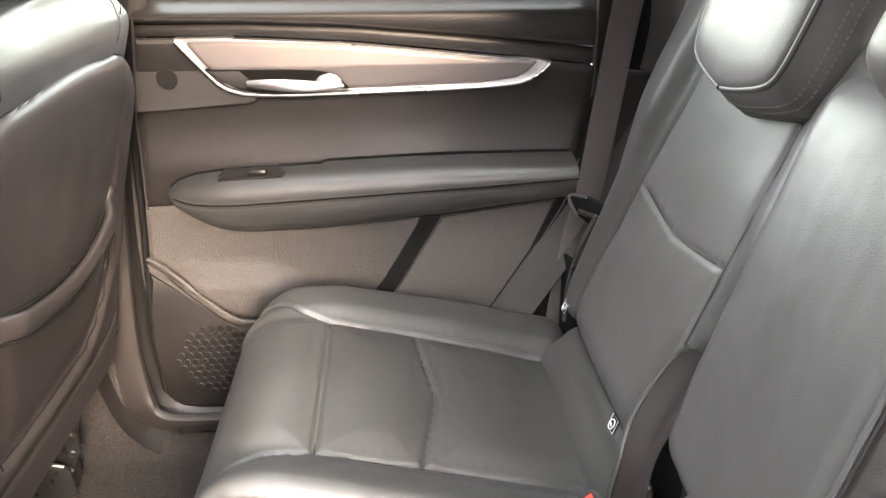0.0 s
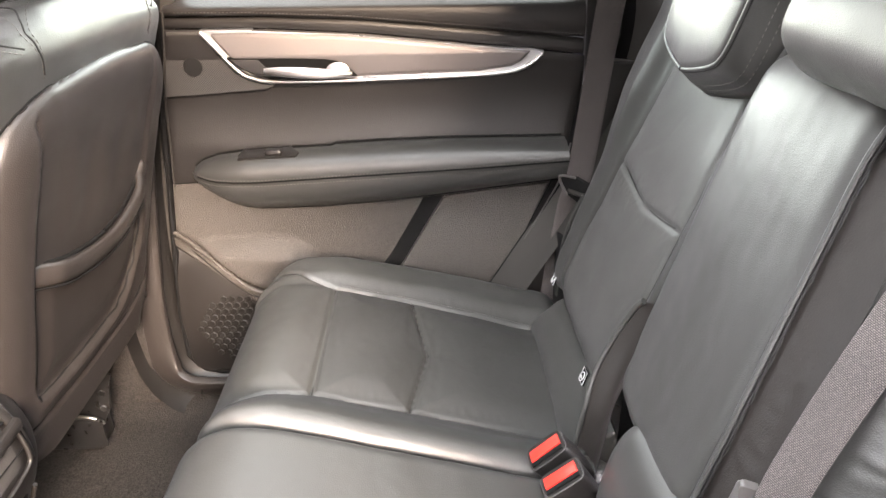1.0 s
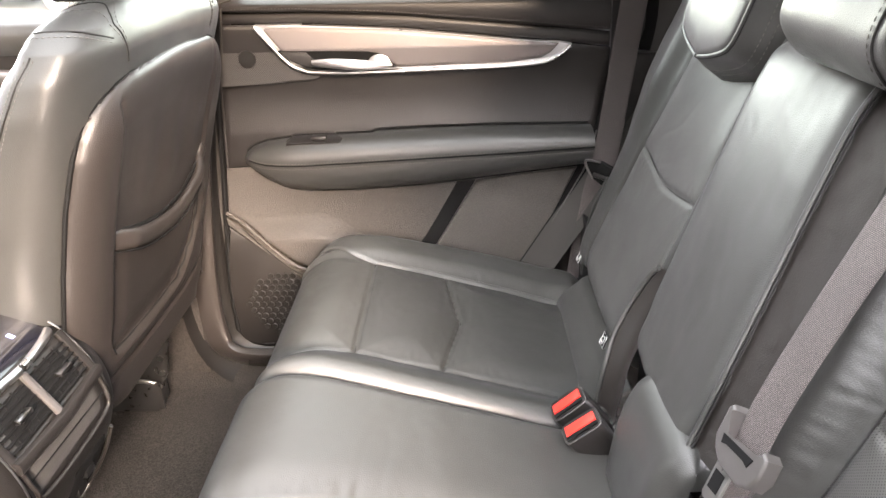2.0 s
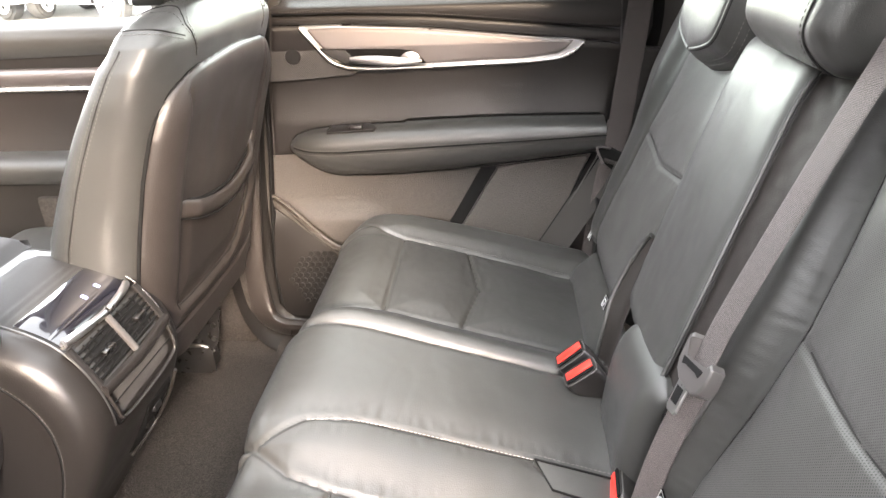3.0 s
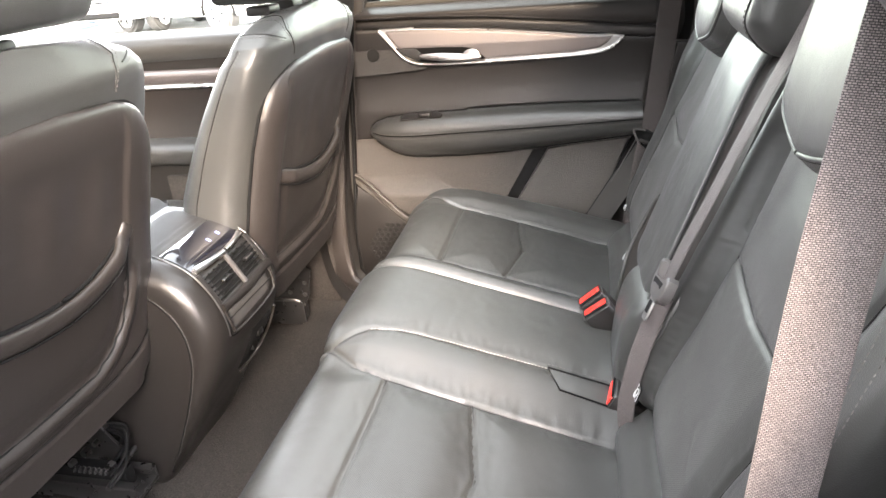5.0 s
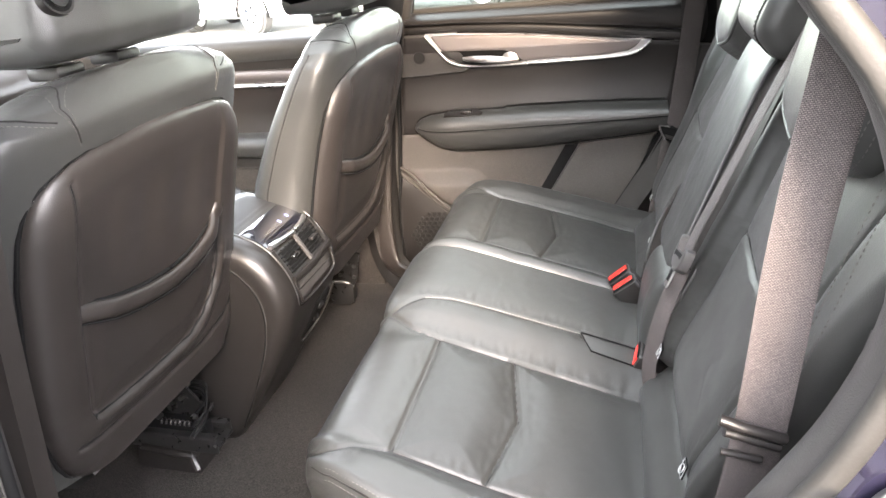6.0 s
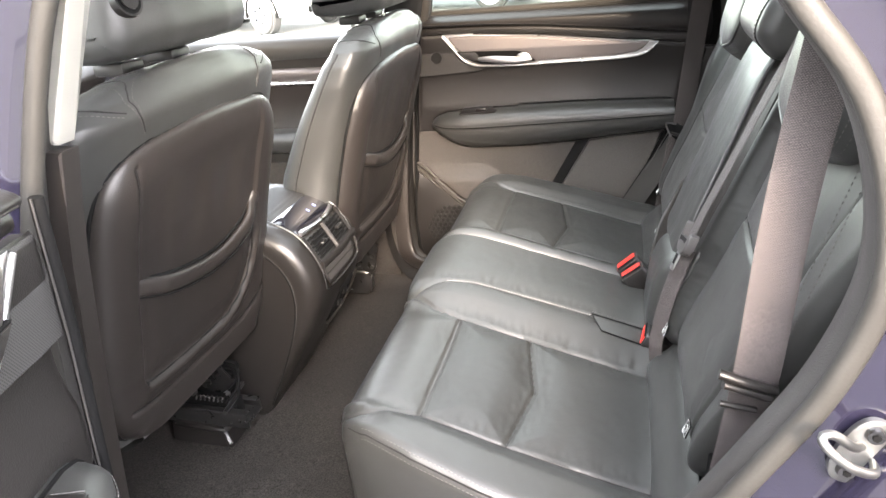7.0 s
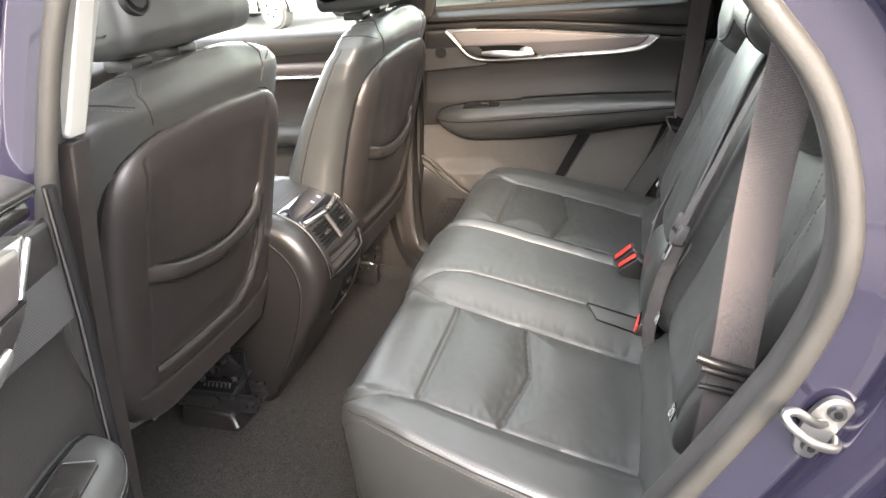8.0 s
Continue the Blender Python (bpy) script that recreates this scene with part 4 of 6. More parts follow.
stitches("stitching", [top_of_cushion(x, 0.118, 0.002) for x in np.linspace(-0.16, 0.16, 30)], THREAD, right_cushion, 0.004, 0.003, 0.0007)
for yy, dz in ((-0.6165, 0.0040), (-0.6268, -0.0090)):
    stitches("stitching", [(x, plan_y(x, yy), top_of_cushion(x, yy, 0)[2] + dz) for x in np.linspace(-0.195, 0.2, 80)], THREADDARK, left_cushion, 0.0044, 0.0020, 0.0007)
tube("edge_seam", [(x, plan_y(x, -0.6230), top_of_cushion(x, -0.62, 0)[2] - 0.0022) for x in np.linspace(-0.205, 0.2, 70)], 0.0013, 0.0013, SEAM, left_cushion, "dark sewn edge seam", n=8)


for cush, sgn in ((right_cushion, 1), (left_cushion, -1)):
    for sm in SEAMS:
        tube("seam", [top_of_cushion(x, sgn * y, -0.0040) for x, y in spline(sm, 40) if x > -0.17 and x < 0.25], 0.0010, 0.0010, SEAM, cush, n=6)
tube("seam", [top_of_cushion(x, y, -0.0040) for x, y in spline(MID_SEAM, 40) if x > -0.17 and x < 0.25], 0.0010, 0.0010, SEAM, left_cushion, n=6)

BACK = [(0.285, 0.722), (0.276, 0.738), (0.280, 0.770), (0.30, 0.82), (0.335, 0.90), (0.372, 0.985), (0.41, 1.07), (0.45, 1.16), (0.472, 1.21), (0.50, 1.235), (0.54, 1.235), (0.565, 1.20), (0.53, 1.08), (0.45, 0.9), (0.39, 0.75), (0.36, 0.70), (0.32, 0.70)]


NEAR_INNER = curve1([(0.60, 0.224), (0.78, 0.223), (0.90, 0.222), (0.97, 0.214), (1.03, 0.196), (1.12, 0.162), (1.25, 0.12)])


def back_inner(z, side=1):
    """Where the sewn inner edge of the panel runs; the near back is sewn wider at its top."""
    return 0.200 + 0.18 * (z - 0.80) if side > 0 else NEAR_INNER(z)


def back_outer(z):
    return 0.490 + 0.07 * (z - 0.80)


def back_move(p, n):
    a, z = abs(p.y), p.z
    # the outer flank draws in towards the cushion
    edge = float(np.interp(z, [0.66, 0.72, 0.80, 0.88, 0.97, 1.10, 1.20], [0.520, 0.535, 0.553, 0.573, 0.600, 0.640, 0.655]))
    pull = 0.0
    if a > 0.40:
        pull = (0.40 + (a - 0.40) * (edge - 0.40) / 0.255) - a
    if a < 0.26:
        inner = float(np.interp(z, [0.70, 0.76, 0.84, 0.90, 1.0, 1.1, 1.2], [0.195, 0.185, 0.165, 0.157, 0.157, 0.172, 0.195] if p.y > 0 else [0.150, 0.146, 0.142, 0.138, 0.125, 0.105, 0.090]))
        pull = (0.26 - (0.26 - a) * (0.26 - inner) / 0.132) - a
    sway = Vector((0, pull if p.y > 0 else -pull, 0))
    a += pull
    if n.x > -0.2:
        return sway
    k = smooth01((-n.x - 0.2) / 0.3)
    s_ = 1 if p.y > 0 else -1
    bi = back_inner(z, s_)
    lines = [[(back_inner(q, s_), q) for q in (0.66, 0.78, 0.90, 0.97, 1.03, 1.12, 1.25)], [(back_outer(0.66), 0.66), (back_outer(1.25), 1.25)],
             [(back_inner(0.955, s_), 0.962 if s_ < 0 else 0.957), (0.352 if s_ > 0 else 0.340, 0.942 if s_ > 0 else 0.950), (back_outer(0.955), 0.958)]]
    d = min(seg_dist(a, z, s) for s in lines)
    puff = 0.0036 * (1 - math.exp(-(d / 0.026) ** 2)) - 0.0042 * math.exp(-(d / 0.0045) ** 2)
    side = (0.005 + 0.015 * smooth01((z - 0.92) / 0.14)) * smooth01((a - back_outer(z) - 0.005) / 0.05) + (0.014 if s_ > 0 else 0.022) * smooth01((bi - a - 0.005) / 0.04)
    crease = 0.0013 * noise.noise((p.y * 12, p.z * 22, 7.7)) + (0.0015 * noise.noise((p.y * 30, p.z * 170 + p.y * 60, 1.3)) * smooth01((bi + 0.004 - a) / 0.012) * smooth01((a - bi + 0.045) / 0.02) if p.y < 0 and a < 0.26 else 0) + 0.0004 * noise.noise((p.y * 110, p.z * 110, 2.2)) * math.exp(-((d - 0.012) / 0.012) ** 2)
    crease -= 0.0006 * wrinkle(p.y * 7, p.z * 15, 4.4) * smooth01(noise.noise((p.y * 6, p.z * 6, 8.8)) * 3)
    return sway + n * ((puff + side + crease) * k)


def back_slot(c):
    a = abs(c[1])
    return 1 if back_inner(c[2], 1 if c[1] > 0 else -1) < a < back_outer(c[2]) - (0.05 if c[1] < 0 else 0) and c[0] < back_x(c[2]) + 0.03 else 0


pad("backrest", BACK, 0.128, 0.655, 0.04, [LEATHER, PERF_LIT], rear_seat, n=430, step=0.0036, move=back_move, slot=back_slot)
pad("backrest", BACK, -0.655, -0.128, 0.024, [LEATHER, PERF_LIT], rear_seat, n=430, step=0.0036, move=back_move, slot=back_slot)
back_face = curve1([(z, x) for x, z in BACK[1:9]])
for s in (1, -1):
    for lane in ([(back_inner(z, s), z) for z in np.linspace(0.76, 1.2, 40)], [(back_outer(z), z) for z in np.linspace(0.76, 1.2, 40)], spline([(back_inner(0.955, s), 0.957 if s > 0 else 0.962), (0.352 if s > 0 else 0.340, 0.942 if s > 0 else 0.950), (back_outer(0.955), 0.958)], 30)[2:-2]):
        tube("seam", [(back_face(z) + 0.0042, s * y, z) for y, z in lane], 0.0010, 0.0012, SEAM, rear_seat, n=6)
MIDDLE = [(0.270, 0.828), (0.288, 0.87), (0.325, 0.96), (0.362, 1.05), (0.398, 1.135), (0.422, 1.172), (0.452, 1.178), (0.475, 1.14), (0.45, 1.05), (0.40, 0.93), (0.36, 0.83), (0.318, 0.795), (0.284, 0.804)]
lean = lambda z: 0.24 * (z - 0.96)
narrow = lambda z: 1 - 0.10 * smooth01((0.90 - z) / 0.08)
pad("centre_armrest", MIDDLE, -0.076, 0.164, 0.030, LEATHER, rear_seat, "folded-up centre armrest in black leather", n=200, step=0.006,
    move=lambda p, n: Vector((0, lean(p.z) + (narrow(p.z) - 1) * (p.y - 0.044), 0)) + n * (0.005 * math.cos((p.y - 0.044) / 0.12 * 1.57) + 0.0014 * noise.noise((p.y * 14, p.z * 14, 5)) + 0.0005 * noise.noise((p.y * 60, p.z * 45, 2))))
# slack vinyl side strip of the folded armrest, between its piping and the belt
strip_v = []
for x, z in spline(MIDDLE[:6], 70):
    for j in range(14):
        t = j / 13
        y = lerp(-0.058, -0.118, t) + lean(z)
        strip_v.append((x + 0.006 + 0.018 * t + 0.0016 * noise.noise((z * 110, t * 4, 3)) * math.sin(math.pi * t), y, z))
obj("armrest_gusset", strip_v, grid_faces(70, 14), VINYL, rear_seat, "creased soft strip beside the armrest", sharp=70)
arm_line = spline(MIDDLE[:6], 40)
tube("piping", [(x + 0.002, -0.066 + lean(z), z + 0.001) for x, z in arm_line], 0.0030, 0.0030, LEATHER, rear_seat, "thin leather piping", up=(-0.9, 0, 0.4), n=8)
for ye in (-0.0615, -0.0705):
    tube("seam", [(x + 0.004, ye + lean(z), z) for x, z in arm_line], 0.0013, 0.0013, SEAM, rear_seat, up=(-0.9, 0, 0.4), n=6)
MIDLOW = [(0.226, 0.67), (0.229, 0.74), (0.240, 0.795), (0.258, 0.826), (0.285, 0.832), (0.325, 0.79), (0.34, 0.70), (0.30, 0.650), (0.25, 0.645)]
pad("centre_bolster", MIDLOW, -0.128, 0.046, 0.034, LEATHER, rear_seat, "short leather bolster below the armrest", n=120, step=0.006)
for off in (0.0, 0.010):
    stitches("stitching", [(x + off, -0.601 - 0.02 * (z - 1.02), z - 0.3 * off) for x, z in spline([(0.340, 0.98), (0.353, 1.027), (0.363, 1.065), (0.374, 1.11), (0.386, 1.155), (0.398, 1.20)], 40)], THREADDARK, rear_seat, 0.0042, 0.0024, 0.0006)
# smooth vinyl flap between cushion and backrest
for s in (1, -1):
    y0, y1 = (0.150, 0.500) if s > 0 else (0.185, 0.585)
    prof = [(0.226, 0.60), (0.228, 0.652), (0.240, 0.674), (0.258, 0.690), (0.274, 0.705), (0.29, 0.70), (0.29, 0.60)]
    pad("seat_flap", prof, min(s * y0, s * y1), max(s * y0, s * y1), 0.006, LEATHER, rear_seat, "smooth flap at the seat joint", n=60, step=0.02)


def headrest(yc, shield):
    up, fwd = Vector((0.242, 0, 0.970)), Vector((-0.970, 0, 0.242))
    o = Vector((back_x(1.095), yc, 1.095)) + fwd * 0.012
    at = lambda y, h, f: o + Vector((0, y, 0)) + up * h + fwd * f
    if shield:
        half = list(spline([(0.004, 0.003), (0.05, 0.012), (0.100, 0.027), (0.120, 0.042), (0.129, 0.07), (0.136, 0.13), (0.14, 0.2), (0.13, 0.265), (0.10, 0.295), (0.03, 0.305)], 30))
        out = [tuple(p) for p in half] + [(-p[0], p[1]) for p in reversed(half)]
        inset = lambda a, b: [(y * a, 0.15 + (h - 0.15) * b) for y, h in out]
        steps = ((1.0, 1.0, -0.06), (1.0, 1.0, -0.012), (0.992, 0.992, -0.004), (0.975, 0.975, 0.002), (0.91, 0.92, 0.022), (0.845, 0.862, 0.0375), (0.825, 0.845, 0.0385), (0.812, 0.832, 0.0385), (0.795, 0.815, 0.0420), (0.75, 0.77, 0.0450), (0.6, 0.62, 0.0480), (0.4, 0.42, 0.0495), (0.2, 0.22, 0.050), (0.02, 0.02, 0.050))
        b = loft("headrest", [[at(y, h, f) for y, h in inset(ka, kb)] for ka, kb, f in steps], LEATHER, rear_seat, "shield-shaped leather headrest with a welted face", sharp=50)
        loop = inset(0.818, 0.838)
        tube("piping", [at(y, h, 0.0395) for y, h in loop] + [at(*loop[0], 0.0395)], 0.0027, 0.0027, LEATHER, b, "thin leather piping")
        for ka, kb, f in ((0.838, 0.856, 0.0383), (0.799, 0.820, 0.0400)):
            loop = inset(ka, kb)
            tube("seam", [at(y, h, f) for y, h in loop] + [at(*loop[0], f)], 0.0011, 0.0011, SEAM, b, n=6)
        for ka, kb, f in ((0.965, 0.966, 0.0065), (0.935, 0.94, 0.0165)):
            loop = inset(ka, kb)
            stitches("stitching", [at(y, h, f) for y, h in loop] + [at(*loop[0], f)], THREADDARK, b, 0.0045, 0.0025, 0.0007)
    else:
        prof = [(x, z) for x, z in ((0.384, 1.196), (0.374, 1.226), (0.394, 1.272), (0.44, 1.292), (0.482, 1.272), (0.490, 1.225), (0.462, 1.180), (0.414, 1.174))]
        b = pad("headrest", prof, yc - 0.105, yc + 0.125, 0.030, LEATHER, rear_seat, "low roll-shaped centre headrest", n=110, step=0.008, move=lambda p, n: n * (0.0012 * noise.noise((p.y * 22, p.x * 22, p.z * 22)) - 0.003 * math.exp(-((p.y - yc + 0.072) / 0.0035) ** 2)))
        ring = spline(prof, 60, closed=True)
        tube("seam", [(x, yc - 0.072, z) for x, z in ring], 0.0012, 0.0012, SEAM, b, up=(0, 1, 0), closed=True, n=6)
        stitches("stitching", [(lerp(0.43, x, 1.02), yc - 0.066, lerp(1.235, z, 1.02)) for x, z in ring], THREADDARK, b, 0.0045, 0.0025, 0.0007)


headrest(0.347, True)
headrest(-0.347, True)
headrest(0.0, False)
# slack leather gusset beside the folding part, with its welted edge
gus = [(0.240, 0.160, 0.68), (0.249, 0.165, 0.735), (0.262, 0.180, 0.783), (0.282, 0.187, 0.828), (0.304, 0.184, 0.875), (0.312, 0.176, 0.89)]
for s in (1, -1):
    gv = []
    for k, (x, y, z) in enumerate(spline(gus, 24)):
        for j in range(8):
            t = j / 7
            gv.append((x + 0.010 * t + 0.010 * math.sin(3.1 * t), s * (y - 0.055 * t), z - 0.006 * t + 0.003 * math.sin(9 * t)))
    g = obj("gusset", gv, grid_faces(24, 8), VINYL, rear_seat, "slack leather gusset in the seat gap", sharp=70)
    tube("welt", [(x - 0.002, s * (y + 0.002), z) for x, y, z in spline(gus, 30)], 0.0042, 0.0042, LEATHER, g, "rolled edge", n=8)
    # black block in place of the shade deep in the gap
    box("gap_shade", 0.305, 0.34, min(s * 0.12, s * 0.20), max(s * 0.12, s * 0.20), 0.62, 0.80, DARK, rear_seat, "black block standing for shade in the seat gap", 0.004)
for s in (1, -1):
    # the same painted shade at the outer ends of the seat joint
    box("gap_shade", 0.292, 0.37, min(s * 0.47, s * 0.665), max(s * 0.47, s * 0.665), 0.52, 0.77, DARK, rear_seat, "black block standing for shade in the seat gap", 0.004)
# fabric tags at the child-seat anchor points
for x, y, z in ((0.262, 0.217, 0.752), (0.276, 0.522, 0.735), (0.262, -0.211, 0.748), (0.276, -0.496, 0.766)):
    tag = slab("anchor_tag", [(x - 0.010, y - 0.010, z - 0.010), (x - 0.010, y + 0.009, z - 0.012), (x - 0.004, y + 0.010, z + 0.009), (x - 0.004, y - 0.009, z + 0.010)], (-1, 0, 0.3), 0.002, DARK, rear_seat, "small black fabric tag with a pale outline and mark", bevel=0)
    ring = [(x - 0.0092 + 0.0032 * math.sin(a), y + 0.0056 * math.cos(a), z - 0.001 + 0.0056 * math.sin(a)) for a in np.linspace(0, 2 * math.pi, 24)]
    tube("tag_mark", ring, 0.0007, 0.0007, TAGWHITE, tag, "pale round mark", up=(1, 0, -0.3), n=6)
    tube("tag_edge", [(x - 0.0105, y - 0.0092, z - 0.0092), (x - 0.0105, y + 0.0082, z - 0.0112), (x - 0.0045, y + 0.0092, z + 0.0082), (x - 0.0045, y - 0.0085, z + 0.0092), (x - 0.0105, y - 0.0092, z - 0.0092)], 0.0005, 0.0005, TAGWHITE, tag, "pale sewn edge", n=6)
    box("tag_mark", x - 0.0105, x - 0.0095, y - 0.0015, y + 0.002, z - 0.004, z + 0.001, TAGWHITE, tag, bevel=0)
# buckle well in the seam of the middle place
well = slab("buckle_well", [top_of_cushion(0.125, -0.113, 0.009), top_of_cushion(0.145, -0.150, 0.009), top_of_cushion(0.245, -0.155, 0.009), top_of_cushion(0.262, -0.113, 0.009)], (0.28, 0, 1), 0.012, LEATHER, rear_seat, "sewn slot that holds the folded buckle", bevel=0.002)
tube("seam", [top_of_cushion(0.262, -0.113, 0.0095), top_of_cushion(0.125, -0.113, 0.0095), top_of_cushion(0.145, -0.150, 0.0095), top_of_cushion(0.245, -0.155, 0.0095)], 0.0016, 0.0016, DARK, well, n=6)
stitches("stitching", [top_of_cushion(0.125, -0.108, 0.012), top_of_cushion(0.262, -0.108, 0.012)], THREADDARK, well, 0.004, 0.002, 0.0006)


# ---- belts ----
def web(name, path, normal, label, group="rear seat belts", width=0.0235):
    P = spline(path, 60)
    b = thing("seat_belt", label, "seat belt", group=group)
    tube("webbing", P, width, 0.0009, BELT, b, up=normal, n=12, power=5, uv=True)
    return b


belt_r = web("seat_belt", [(0.42, 0.60, 1.52), (0.385, 0.635, 1.36), (0.360, 0.648, 1.195), (0.344, 0.650, 1.03), (0.328, 0.648, 0.878), (0.316, 0.647, 0.83), (0.307, 0.646, 0.766), (0.299, 0.645, 0.708), (0.289, 0.638, 0.62)], (0, -1, 0.15), "grey-brown woven shoulder belt hanging beside the backrest")
belt_l = web("seat_belt", [(0.40, -0.585, 1.52), (0.362, -0.605, 1.36), (0.343, -0.615, 1.24), (0.330, -0.620, 1.12), (0.320, -0.622, 0.945), (0.306, -0.618, 0.80), (0.292, -0.612, 0.64)], (0, 1, 0.15), "grey-brown woven shoulder belt hanging beside the near backrest")
for b, s in ((belt_r, 1), (belt_l, -1)):
    if s < 0:
        g = tube("belt_guide", [(0.280, -0.640, 0.956), (0.300, -0.642, 0.950), (0.338, -0.638, 0.937)], 0.0055, 0.006, SMOOTH, b, "charcoal belt guide bar")
        tube("guide_bar", [(0.285, -0.640, 0.943), (0.334, -0.638, 0.928)], 0.005, 0.006, SMOOTH, g, "charcoal bar")
        tube("guide_bar", [(0.284, -0.634, 0.914), (0.322, -0.632, 0.906)], 0.0035, 0.004, SMOOTH, g)
        continue
    gp = [(0.286, 0.889), (0.310, 0.894), (0.340, 0.883), (0.348, 0.858), (0.330, 0.838), (0.299, 0.858)]
    gy = lambda x: 0.622 - 0.9 * (x - 0.286)
    g = slab("belt_guide", [(x, gy(x), z) for x, z in gp], (-0.67, -0.74, 0), 0.008, DARK, b, "black belt guide plate", bevel=0.002)
    tube("guide_edge", spline([(x, gy(x) - 0.002, z) for x, z in (gp[1], gp[0], gp[5])], 16), 0.0024, 0.0024, PALEGREY, g, "pale edge of the guide", n=8)
    tube("guide_edge", [(x, gy(x) - 0.002, z) for x, z in (gp[2], gp[3])], 0.0016, 0.0016, PALEGREY, g, n=8)
    tube("guide_bar", [(0.300, 0.604, 0.868), (0.334, 0.574, 0.864)], 0.0045, 0.004, SMOOTH, g, "charcoal bar", n=8)
    # stitched leather loop that carries the guide
    left = spline([(0.322, 0.574, 0.872), (0.306, 0.582, 0.825), (0.297, 0.590, 0.780), (0.292, 0.596, 0.735), (0.290, 0.600, 0.690), (0.292, 0.602, 0.655)], 30)
    right = spline([(0.330, 0.562, 0.870), (0.326, 0.560, 0.825), (0.312, 0.566, 0.778), (0.300, 0.576, 0.730), (0.294, 0.590, 0.690), (0.293, 0.600, 0.655)], 30)
    skin_v = [tuple(lerp(p, q, t) + np.array((0.004 * math.sin(math.pi * t), 0.006 * math.sin(math.pi * t), 0))) for p, q in zip(left, right) for t in np.linspace(0, 1, 7)]
    strap = obj("guide_strap", skin_v, grid_faces(30, 7), LEATHER, b, "leather loop that holds the guide", sharp=80)
    for edge in (left, right):
        tube("rolled_edge", edge, 0.0040, 0.0040, LEATHER, strap, "rolled leather edge", n=8)
    stitches("stitching", [tuple(lerp(p, q, 0.3)) for p, q in zip(left, right)], THREADDARK, strap, 0.0045, 0.0025, 0.0008, (-0.001, -0.001, 0))

CENTRE_BELT = [(0.52, -0.134, 1.42), (0.46, -0.138, 1.30), (0.425, -0.145, 1.22), (0.380, -0.154, 1.12), (0.333, -0.164, 1.01), (0.303, -0.176, 0.945), (0.286, -0.188, 0.905)]
belt_c = web("seat_belt", CENTRE_BELT, (-0.92, 0.02, 0.38), "grey woven centre belt with its tongue parked at the hip")
ct = (Vector(CENTRE_BELT[-1]) - Vector(CENTRE_BELT[-2])).normalized()
cn = Vector((-0.92, 0.02, 0.38))
cn = (cn - cn.dot(ct) * ct).normalized()
cw = ct.cross(cn).normalized()
hip = Vector(CENTRE_BELT[-1])
on_tongue = lambda outline, lift: [tuple(hip + cw * w + ct * t + cn * lift) for w, t in outline]
grip = slab("tongue_grip", on_tongue([(0.036, -0.026), (0.037, 0.002), (0.030, 0.013), (0.016, 0.021), (-0.016, 0.024), (-0.032, 0.018), (-0.039, 0.006), (-0.039, -0.012), (-0.031, -0.016), (-0.025, -0.006), (0.022, -0.003), (0.026, -0.026), (0.031, -0.030)], 0.011), cn, 0.015, PALEGREY, belt_c, "grey moulded tongue grip", bevel=0.0035, seg=3)
slab("belt_slot", on_tongue([(0.024, -0.0045), (0.022, 0.004), (0.014, 0.002), (-0.014, 0.002), (-0.022, 0.004), (-0.026, -0.0045)], 0.0118), cn, 0.002, DARK, grip, "dark slot the webbing runs through", bevel=0)
tg = slab("tongue_plate", on_tongue([(0.024, 0.016), (-0.002, 0.016), (0.001, 0.052), (0.005, 0.056), (0.022, 0.056), (0.026, 0.052)], 0.006), cn, 0.003, STRIKER, belt_c, "steel tongue plate", bevel=0.0008)
slab("latch_hole", on_tongue([(0.020, 0.027), (0.004, 0.027), (0.005, 0.045), (0.021, 0.045)], 0.0066), cn, 0.002, DARK, tg, "dark latch hole", bevel=0)
tube("webbing", spline([(0.285, -0.190, 0.892), (0.262, -0.192, 0.82), (0.247, -0.190, 0.75), (0.241, -0.187, 0.69), (0.248, -0.184, 0.63)], 30), 0.014, 0.0016, BELT, belt_c, "folded lower run of the webbing", up=(-0.6, -0.8, 0.2), n=12, power=5, uv=True)


